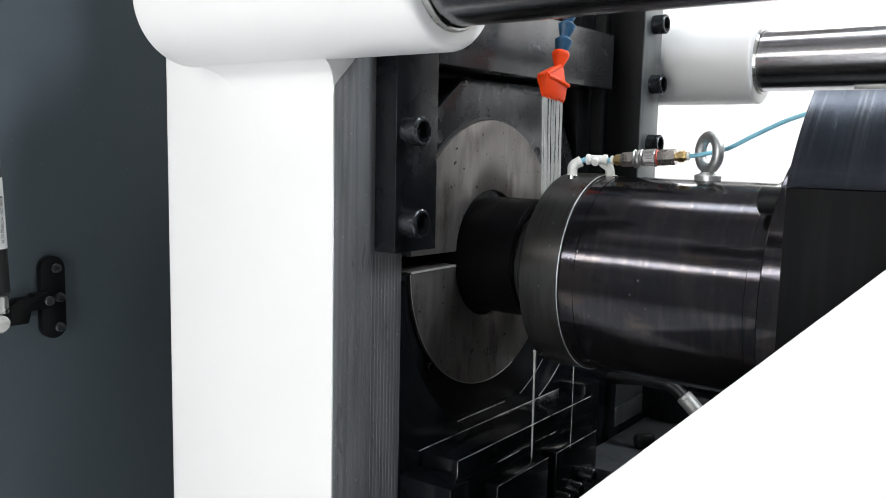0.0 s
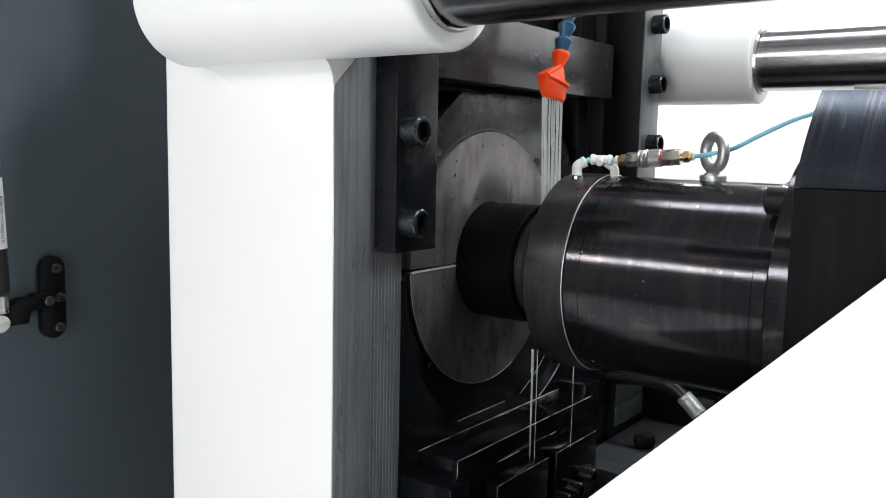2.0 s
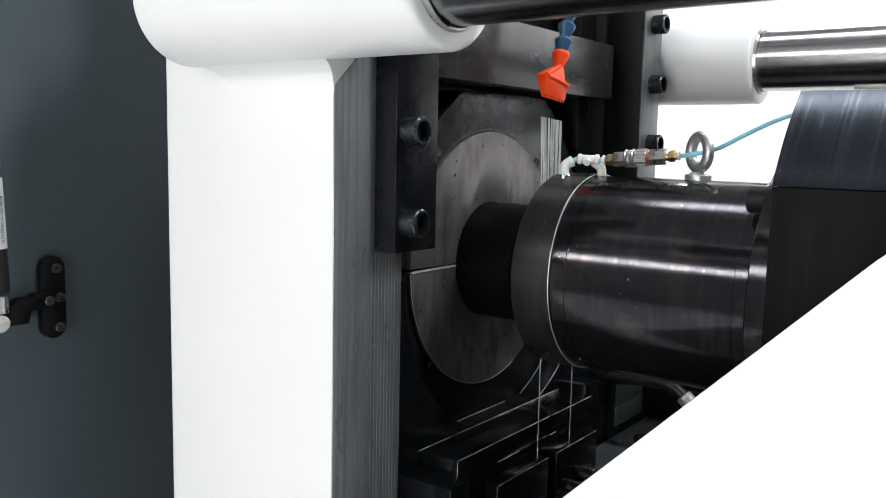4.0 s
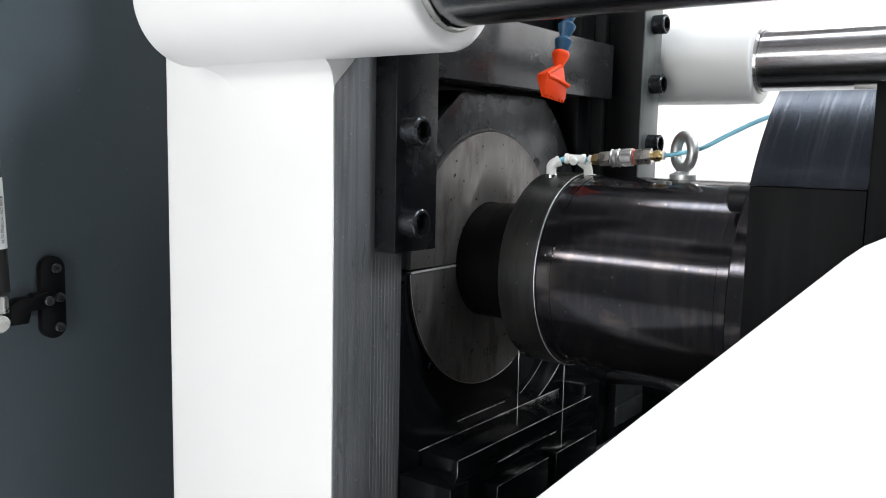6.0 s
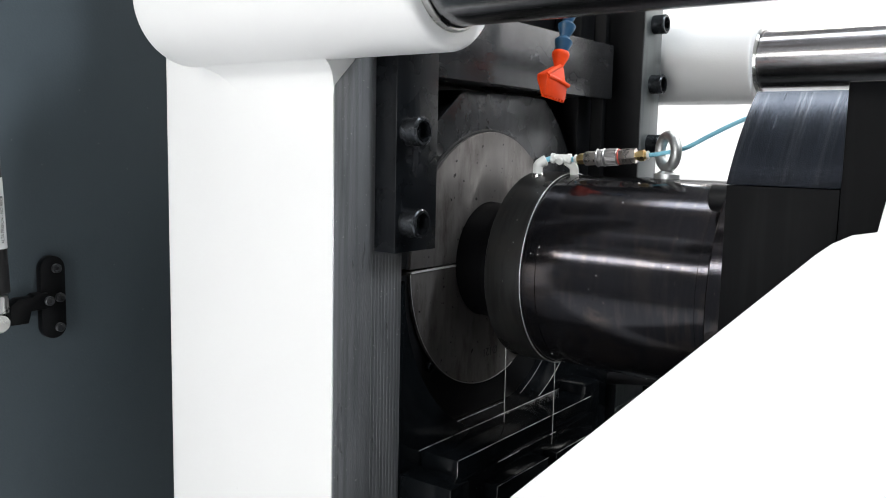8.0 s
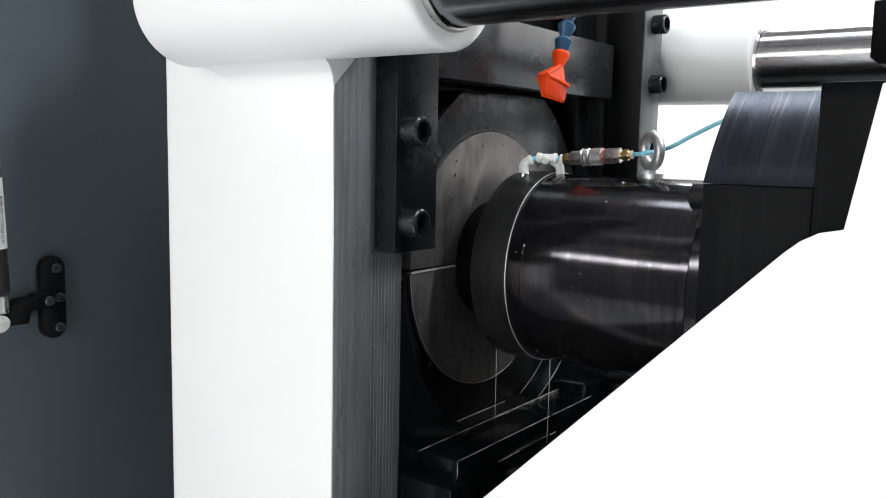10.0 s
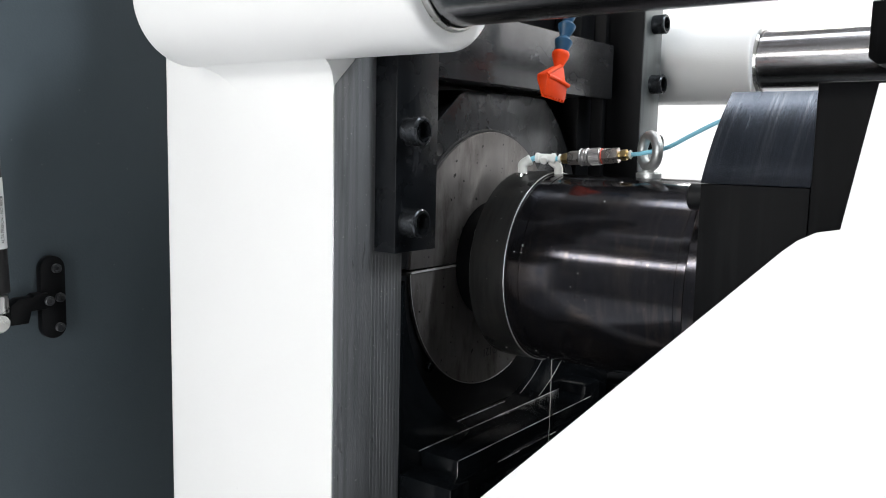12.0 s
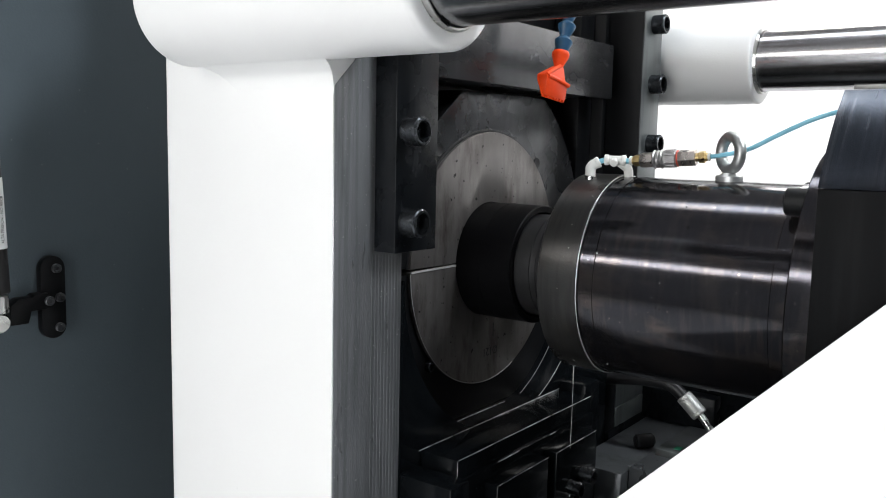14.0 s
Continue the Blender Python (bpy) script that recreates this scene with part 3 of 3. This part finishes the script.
    bmesh.ops.transform(own, matrix=Matrix.Translation((0.229, 0, cz)) @ pose(0, 0, 0, 0, 0, 54), verts=own.verts)
    part("ring", own, GALV, e)
    part("foot_nut", lathe([(0, 0), (0, 0.0108), (0.001, 0.0118), (0.004, 0.0118), (0.005, 0.0108), (0.005, 0)], Matrix.Translation((0.229, 0, 0.0925)) @ pose(0, 0, 0, 0, -90, 0), 12), GALV, e)
    # coolant beads on the rims
    rnd = random.Random(9)
    for i in range(18):
        x, r = rnd.choice(((0.1330, 0.0950), (0.1484, 0.0930), (0.1484, 0.0930), (0.115, 0.0950), (0.215, 0.0930)))
        x += rnd.uniform(-0.0012, 0.0012) if x < 0.2 and x != 0.115 else rnd.uniform(-0.016, 0.03)
        a = radians(rnd.choice((rnd.uniform(158, 176), rnd.uniform(110, 200), rnd.uniform(232, 262))))
        q = rnd.uniform(0.0004, 0.0008)
        own = bmesh.new()
        bmesh.ops.create_icosphere(own, subdivisions=2, radius=q, matrix=Matrix.Translation((x, r * math.cos(a), r * math.sin(a))))
        part("coolant_bead", own, WATER, t, "clear drop of coolant")
    # air fittings
    air_line(t)
    return t


def hexagon(a, b, r):
    own = bmesh.new()
    lathe([(0, 0), (0, r * 0.93), (0.0012, r), (1, r), (1.0012, r * 0.93), (1.0012, 0)], None, 6, own)
    L = (Vector(b) - Vector(a)).length
    for v in own.verts:
        v.co.x = v.co.x * L if v.co.x in (0, 1) else (v.co.x if v.co.x < 0.5 else L)
    bmesh.ops.transform(own, matrix=along(a, b) @ pose(0, 0, 0, 15, 0, 0), verts=own.verts)
    return own


def round_bar(a, b, r, ends=0.0008):
    L = (Vector(b) - Vector(a)).length
    return lathe([(0, 0), (0, r - ends), (ends, r), (L - ends, r), (L, r - ends), (L, 0)], along(a, b), 24)


def air_line(t):
    a, b = Vector((0.138, -0.0112, 0.1076)), Vector((0.2165, -0.004, 0.1138))
    P = lambda k: a + (b - a) * k
    el = part("elbow_fitting", round_bar((0.1078, -0.0250, 0.0920), (0.1078, -0.0250, 0.0995), 0.0047), WHITEPLASTIC, t, "off-white push-in elbow fitting")
    part("thread", round_bar((0.1078, -0.0250, 0.0880), (0.1078, -0.0250, 0.0932), 0.0056), STEEL, el)
    part("knee", tube([(0.1078, -0.0250, 0.0985), (0.1080, -0.0249, 0.1008), (0.1096, -0.0240, 0.1030), (0.1120, -0.0228, 0.1047)], 0.0049, 16), WHITEPLASTIC, el)
    part("collet", round_bar((0.1117, -0.0230, 0.1045), (0.1150, -0.0212, 0.1064), 0.0052), WHITEPLASTIC, el)
    part("tube", tube([(0.1145, -0.0215, 0.1062), (0.1185, -0.0190, 0.1080)], 0.0025, 10), CYAN, t)
    te = part("tee_fitting", round_bar((0.1205, -0.0170, 0.1082), (0.1345, -0.0125, 0.1080), 0.0041), WHITEPLASTIC, t, "off-white push-in tee fitting")
    part("collet", round_bar((0.1180, -0.0178, 0.1082), (0.1222, -0.0164, 0.1082), 0.0050), WHITEPLASTIC, te)
    part("collet", round_bar((0.1330, -0.0130, 0.1080), (0.1372, -0.0116, 0.1079), 0.0050), WHITEPLASTIC, te)
    part("branch", round_bar((0.1272, -0.0148, 0.1081), (0.1290, -0.0215, 0.1050), 0.0037), WHITEPLASTIC, te)
    part("foot", tube([(0.1300, -0.0095, 0.1060), (0.1335, -0.0070, 0.1030), (0.1362, -0.0050, 0.1000), (0.1368, -0.0040, 0.0930)], 0.0043, 14), WHITEPLASTIC, te)
    part("tube", round_bar(P(-0.03), P(0.04), 0.0025), CYAN, t)
    part("collet", round_bar(P(0.03), P(0.065), 0.0044), WHITEPLASTIC, t)
    c = part("brass_fitting", round_bar(P(0.05), P(0.11), 0.0036), BRASS, t, "brass fitting")
    part("hexagon", hexagon(P(0.085), P(0.155), 0.0054), BRASS, c)
    q = part("coupling", round_bar(P(0.15), P(0.62), 0.0048), GREYPLASTIC, t, "grey quick-release air coupling")
    part("hexagon", hexagon(P(0.165), P(0.305), 0.0070), NICKEL, q)
    for k0, k1, r in ((0.315, 0.345, 0.0088), (0.345, 0.40, 0.0080), (0.40, 0.43, 0.0088), (0.43, 0.585, 0.0078)):
        part("sleeve", round_bar(P(k0), P(k1), r, 0.0012), GREYPLASTIC, q)
    for i in range(14):
        an = 2 * math.pi * i / 14
        d = along(a, b).to_3x3() @ Vector((0, math.cos(an), math.sin(an))) * 0.0078
        part("rib", round_bar(P(0.46) + d, P(0.575) + d, 0.0007, 0.0002), GREYPLASTIC, q)
    part("marking_ring", round_bar(P(0.588), P(0.603), 0.0076), RED, q, "thin red ring")
    part("hexagon", hexagon(P(0.605), P(0.80), 0.0076), NICKEL, q)
    g = part("brass_fitting", round_bar(P(0.79), P(0.93), 0.0038), BRASS, t, "brass fitting")
    part("hexagon", hexagon(P(0.83), P(0.90), 0.0055), BRASS, g)
    part("collet", round_bar(P(0.93), P(0.955), 0.0042), WHITEPLASTIC, t)
    part("air_hose", tube([P(0.94), (0.2195, 0.003, 0.1148), (0.240, 0.0125, 0.1205), (0.264, 0.0125, 0.1330), (0.296, 0.0125, 0.1480), (0.335, 0.025, 0.1600), (0.372, 0.045, 0.1700), (0.42, 0.06, 0.174), (0.60, 0.07, 0.178)], 0.0020, 12), CYAN, t, "translucent blue air hose")


head = forming_head()


def guard():
    t = thing("machine_guard", "white powder-coated sheet metal guard with sloping edge", "machine guard")
    pts = [(0.10, -0.2586), (0.420, 0.0646), (0.428, 0.0715), (0.437, 0.0765), (0.4485, 0.079), (0.4487, 0.0792), (0.4612, 0.1535), (1.6, 0.1535), (1.6, -0.9), (0.10, -0.9)]
    part("sheet", prism(pts, "Y", -0.268, -0.265, 0.0006), PANEL_WHITE, t)
    part("inner_lip", prism([(0.49, 0.1525), (1.6, 0.1525), (1.6, 0.1505), (0.49, 0.1505)], "Y", -0.2645, -0.20, 0.0004), PANEL_WHITE, t)
    return t


guard_ob = guard()


# ---- coolant ----
def nozzle():
    t = thing("coolant_nozzle", "orange fan nozzle on a blue jointed coolant hose", "nozzle")
    # joints of the hose
    q = [Vector((0.070, 0.0115, 0.2105)), Vector((0.070, 0.0180, 0.2275)), Vector((0.070, 0.0235, 0.2430)), Vector((0.070, 0.0290, 0.2600)), Vector((0.068, 0.033, 0.277)), Vector((0.064, 0.036, 0.294)), Vector((0.058, 0.039, 0.311)), Vector((0.050, 0.042, 0.328))]
    for a, b in zip(q, q[1:]):
        L = (b - a).length
        part("hose_joint", lathe([(0, 0), (0, 0.0048), (L * 0.10, 0.0052), (L * 0.62, 0.0086), (L * 0.78, 0.0090), (L * 0.84, 0.0080), (L * 0.96, 0.0060), (L, 0.005), (L, 0)], along(a, b), 28), BLUE, t, "dark blue plastic hose joint")
    part("neck", lathe([(0, 0), (0, 0.0078), (0.002, 0.0088), (0.005, 0.0086), (0.0145, 0.0048), (0.018, 0.0048), (0.018, 0)], along((0.070, 0.0125, 0.2130), (0.070, 0.0070, 0.1955)), 28), ORANGE, t, "orange plastic neck")
    # the fan: a wedge, wide along Y and thin along X
    own = bmesh.new()
    rows = [((0.0030, 0.1985), (0.0105, 0.1975), 0.0048), ((-0.0235, 0.1890), (0.0130, 0.1850), 0.0058), ((-0.0235, 0.1835), (0.0185, 0.1800), 0.0058), ((-0.0215, 0.1760), (0.0195, 0.1745), 0.0040), ((-0.0205, 0.1695), (0.0200, 0.1655), 0.0026)]
    prev = None
    for (ya, za), (yb, zb), hx in rows:
        ring = [own.verts.new(c) for c in ((0.070 - hx, ya, za), (0.070 + hx, ya, za), (0.070 + hx, yb, zb), (0.070 - hx, yb, zb))]
        if prev:
            for i in range(4):
                own.faces.new((prev[i], prev[(i + 1) % 4], ring[(i + 1) % 4], ring[i]))
        else:
            own.faces.new(ring)
        prev = ring
    own.faces.new(prev[::-1])
    bmesh.ops.recalc_face_normals(own, faces=own.faces)
    bmesh.ops.bevel(own, geom=own.edges[:], offset=0.0010, segments=2, profile=0.5, affect="EDGES")
    part("fan", own, ORANGE, t, "orange flat fan outlet", 30)
    part("shoulder", tube([(0.0748, -0.0225, 0.1882), (0.0748, -0.010, 0.1935), (0.0748, 0.0035, 0.1980)], 0.0021, 10), ORANGE, t)
    for i in range(7):
        y = -0.0185 + i * 0.0060
        z = 0.1692 - (y + 0.0205) * 0.099
        part("tooth", box(0.0680, 0.0720, y - 0.0016, y + 0.0016, z - 0.0018, z + 0.002, 0.0004, 1), ORANGE, t)
    part("ridge", tube([(0.0755, -0.0215, 0.1870), (0.0755, -0.005, 0.1850), (0.0755, 0.0195, 0.1800)], 0.0022, 10), ORANGE, t)


nozzle()


def coolant_curtain():
    t = thing("coolant_curtain", "thin clear strands of coolant falling from the nozzle", "liquid")
    rnd = random.Random(4)
    for i in range(27):
        edge = i in (0, 1, 18, 24, 26)
        y = -0.0195 + 0.039 * i / 26 + rnd.uniform(-0.0006, 0.0006)
        r = 0.0008 if edge else rnd.choice((0.0003, 0.0004, 0.0005))
        x = 0.070 + rnd.uniform(-0.001, 0.001)
        yb = y * 0.86 + 0.004
        ztop = 0.1685 - (y + 0.024) * 0.08
        pts = [(x, y, ztop), (x + rnd.uniform(-0.0005, 0.0005), y * 0.95 + 0.0012, 0.135), (x + rnd.uniform(-0.0008, 0.0008), y * 0.9 + 0.003, 0.10), (x, yb, 0.056)]
        part("strand", tube(pts, [r, r * 0.8, r * 1.1, r * 0.7], 8, None, 4), WATER, t)
    return t


curtain = coolant_curtain()


def drip(label, at, length, r, lean=0.0):
    t = thing("coolant_drip", label, "liquid", at, "coolant drips")
    part("thread", tube([(0, 0, 0.002), (0.0002, lean * 0.3, -length * 0.4), (0.0, lean, -length)], [r * 1.5, r, r * 0.8, r], 8), WATER, t)
    part("bead", lathe([(-0.001, 0), (-0.0007, r * 1.6), (0.0006, r * 1.9), (0.0016, 0)], Matrix.Translation((0, 0, 0.001)) @ pose(0, 0, 0, 0, 90, 0), 12), WATER, t)
    return t


first_drip = drip("thick clear thread of coolant running off the collar", (0.0768, -0.030, -0.083), 0.118, 0.0010, 0.001)
thin_drip = drip("thin clear thread of coolant running off the collar", (0.0768, -0.030, -0.083), 0.118, 0.0004, 0.001)
far_drip = drip("thin clear thread of coolant under the barrel", (0.112, -0.012, -0.0945), 0.085, 0.00035)


# ---- the bed below, far side ----
def bed():
    t = thing("machine_bed", "black painted machine bed under the clamp", "machine bed")
    part("trough", box(-0.2, 1.2, -0.17, 0.75, -0.42, -0.34, 0.004), BLACKMATT, t)
    part("far_rail", box(0.05, 1.2, 0.40, 0.46, -0.34, -0.205, 0.003), BLACK, t)
    # Raised behind the barrel, unseen, to keep the white wall's light off the die.
    part("blocking_skirt", box(-0.3, 1.2, 0.47, 0.49, -0.9, 0.05, 0.002), BLACKMATT, t)
    part("ledge", box(0.0285, 0.0945, 0.152, 0.385, -0.33, -0.262, 0.002), OILED, t, "oily grey steel ledge")
    part("ledge", box(0.0950, 0.30, 0.170, 0.385, -0.33, -0.2585, 0.002), OILED, t, "oily grey steel ledge")
    part("tie_plate", box(0.0285, 0.13, 0.366, 0.390, -0.26, -0.215, 0.002), BLACK, t)
    part("stop_knob", lathe([(0, 0), (0, 0.007), (0.002, 0.009), (0.022, 0.009), (0.025, 0.006), (0.025, 0)], along((0.070, 0.245, -0.2535), (0.087, 0.262, -0.2515)), 24), RUBBER, t, "black rubber stop")
    part("near_wall", box(0.11, 1.2, -0.175, -0.165, -0.9, -0.30, 0.002), BLACKMATT, t)
    part("leg", box(-0.15, 1.2, -0.16, 0.74, -1.15, -0.42, 0.004), BLACKMATT, t)


bed()


def hydraulic_hose():
    t = thing("hydraulic_hose", "black hydraulic hose with silver crimped end fitting", "hose")
    part("hose", tube([(0.02, 0.25, -0.180), (0.064, 0.25, -0.173), (0.096, 0.25, -0.1700), (0.113, 0.25, -0.1735), (0.130, 0.25, -0.1845)], 0.0080, 16), RUBBER, t)
    crimp = part("crimp", round_bar((0.1275, 0.25, -0.1825), (0.150, 0.25, -0.2025), 0.0102, 0.0012), SATIN, t, "dull silver crimped sleeve")
    for k in (0.18, 0.82):
        a, b = Vector((0.1275, 0.25, -0.1825)), Vector((0.150, 0.25, -0.2025))
        part("crimp_ring", round_bar(a + (b - a) * (k - 0.03), a + (b - a) * (k + 0.03), 0.0105, 0.0003), SATIN, crimp)
    part("stem", tube([(0.149, 0.25, -0.2015), (0.160, 0.25, -0.2135), (0.172, 0.25, -0.231), (0.182, 0.25, -0.250)], 0.0047, 14), STEEL, t)


hydraulic_hose()


def valve_block():
    t = thing("sensor_box", "small grey box with a green label", "sensor", (0.125, 0.25, -0.262))
    part("case", box(-0.022, 0.03, -0.02, 0.02, 0, 0.012, 0.0015), GREYPLATE, t)
    part("sticker", box(-0.003, 0.005, -0.009, 0.003, 0.0122, 0.0126, 0), GREEN, t, "green sticker")


valve_block()


# ---- guard door with gas spring ----
def door():
    t = thing("guard_door", "dark grey painted sheet steel guard door", "machine door")
    part("sheet", box(-0.372, -0.360, -0.75, 0.1, -1.1, 0.9, 0.001), GREYBLUE, t)


def bracket():
    t = thing("spring_bracket", "black steel bracket screwed to the grey door", "bracket", (-0.36, 0, 0))
    yc, r, z0, z1 = -0.2895, 0.0132, -0.0915, -0.0045
    pts = [(yc + r * math.cos(radians(a)), z1 - r + r * math.sin(radians(a))) for a in range(0, 181, 12)] + [(yc + r * math.cos(radians(a)), z0 + r + r * math.sin(radians(a))) for a in range(180, 361, 12)]
    part("plate", prism(pts, "X", 0.0, 0.009, 0.0008), BLACKMATT, t)
    part("arm", prism([(-0.2975, -0.0415), (-0.3125, -0.0415), (-0.3145, -0.0440), (-0.3290, -0.0440), (-0.3375, -0.0500), (-0.3375, -0.0700), (-0.3200, -0.0700), (-0.3165, -0.0580), (-0.2975, -0.0580)], "X", 0.002, 0.016, 0.0008), BLACKMATT, t)
    for y, z, x in ((-0.2865, -0.0175, 0.009), (-0.2845, -0.0800, 0.009), (-0.2835, -0.0485, 0.009), (-0.2985, -0.0495, 0.0155)):
        screw(t, (x, y, z), "worn steel socket screw", 0.0048, 0.004, 0.0026, SCREW)


def gas_spring():
    t = thing("gas_spring", "black gas spring with a white warning label", "gas spring")
    x = -0.337
    ax = lambda z: (x, -0.3525 - (z - 0.007) * 0.035, z)
    part("cylinder", round_bar(ax(-0.034), ax(0.60), 0.0098), RUBBER, t)
    part("label", round_bar(ax(0.010), ax(0.0785), 0.0101, 0.0001), LABEL, t, "white label with black lettering")
    letters("lettering", "ALTA PRESION - NO ABRIR", 0.0038, Matrix.Translation((x + 0.0104, -0.3503, 0.0385)) @ Matrix(((0, 0, 1), (1, 0, 0), (0, 1, 0))).to_4x4() @ pose(0, 0, 0, 0, 0, 90), INK, t)
    part("rod_end", round_bar(ax(-0.054), ax(-0.036), 0.0075), STEEL, t, "bright steel rod end")
    part("ball_socket", lathe([(-0.0075, 0), (-0.0075, 0.008), (-0.004, 0.0100), (0.004, 0.0100), (0.0075, 0.008), (0.0075, 0)], Matrix.Translation((x, -0.3535, -0.063)) @ pose(0, 0, 0, 0, 0, 0), 28), STEEL, t, "bright steel ball socket")


door()
bracket()
gas_spring()


# ---- what moves ----
def motions():
    run = [(0, 0), (1.1, 0), (1.5, 0.0040), (2.0, 0.0047), (2.5, 0.0042), (3.0, 0.0), (5.5, -0.0189), (6.0, -0.0228), (6.5, -0.0268), (7.0, -0.0309), (7.5, -0.0348), (8.0, -0.0379),
           (10.5, -0.0575), (11.0, -0.0608), (11.5, -0.0624), (12.0, -0.0553), (12.5, -0.0390), (13.0, -0.0148), (13.5, 0.0045), (14.0, 0.0189)]
    for ob in (head, guard_ob):
        walk(ob, [(s, pose(x, 0, 0)) for s, x in run])
    # the first thread breaks off, a thinner one stays with the collar until it runs dry
    walk(first_drip, [(0, pose(0.0768, -0.030, -0.083)), (1.5, pose(0.0772, -0.030, -0.083)), (2.0, pose(0.0745, -0.030, -0.083)), (2.1, pose(0.0745, -0.030, -0.11)), (2.3, pose(0.0745, -0.030, -0.46)), (14, pose(0.0745, -0.030, -0.46))])
    walk(thin_drip, [(0, pose(0.0768, -0.030, -0.083)), (1.5, pose(0.0772, -0.030, -0.083)), (2.0, pose(0.080, -0.030, -0.083)), (2.5, pose(0.087, -0.030, -0.083)), (3.0, pose(0.0905, -0.030, -0.083)), (5.5, pose(0.063, -0.030, -0.083)),
                     (6.5, pose(0.055, -0.030, -0.083)), (7.5, pose(0.047, -0.030, -0.083)), (8.0, pose(0.043, -0.030, -0.083)), (10.5, pose(0.030, -0.030, -0.083)), (11.5, pose(0.028, -0.030, -0.083)), (11.6, pose(0.028, -0.030, -0.11)), (11.8, pose(0.028, -0.030, -0.46)), (14, pose(0.028, -0.030, -0.46))])
    walk(far_drip, [(0, pose(0.111, -0.012, -0.0945)), (3.0, pose(0.111, -0.012, -0.0945)), (5.5, pose(0.103, -0.012, -0.0945)), (6.5, pose(0.098, -0.012, -0.0945)), (8.0, pose(0.090, -0.012, -0.0945)), (10.5, pose(0.084, -0.012, -0.0945)),
                    (11.5, pose(0.084, -0.012, -0.0945)), (13.0, pose(0.100, -0.012, -0.0945)), (13.5, pose(0.108, -0.012, -0.0945)), (14, pose(0.111, -0.012, -0.0945))])
    walk(upper, [(0, pose(0, 0, 0.0122)), (0.1, pose(0, 0, 0.0084)), (0.2, pose(0, 0, 0.0044)), (0.3, pose(0, 0, 0.0008)), (0.4, pose(0, 0, 0)), (14, pose(0, 0, 0))])
    walk(pipe_ob, [(0, pose(0, 0, 0.0060)), (0.1, pose(0, 0, 0.0042)), (0.2, pose(0, 0, 0.0022)), (0.3, pose(0, 0, 0.0004)), (0.4, pose(0, 0, 0)), (14, pose(0, 0, 0))])
    # the coolant is shut off: the last of it drops on to the pipe
    walk(curtain, [(0, pose(0, 0, 0)), (3.9, pose(0, 0, 0)), (4.0, pose(0, 0, -0.02)), (4.15, pose(0, 0, -0.112)), (4.3, pose(0, 0, -0.80)), (14, pose(0, 0, -0.80))])


motions()
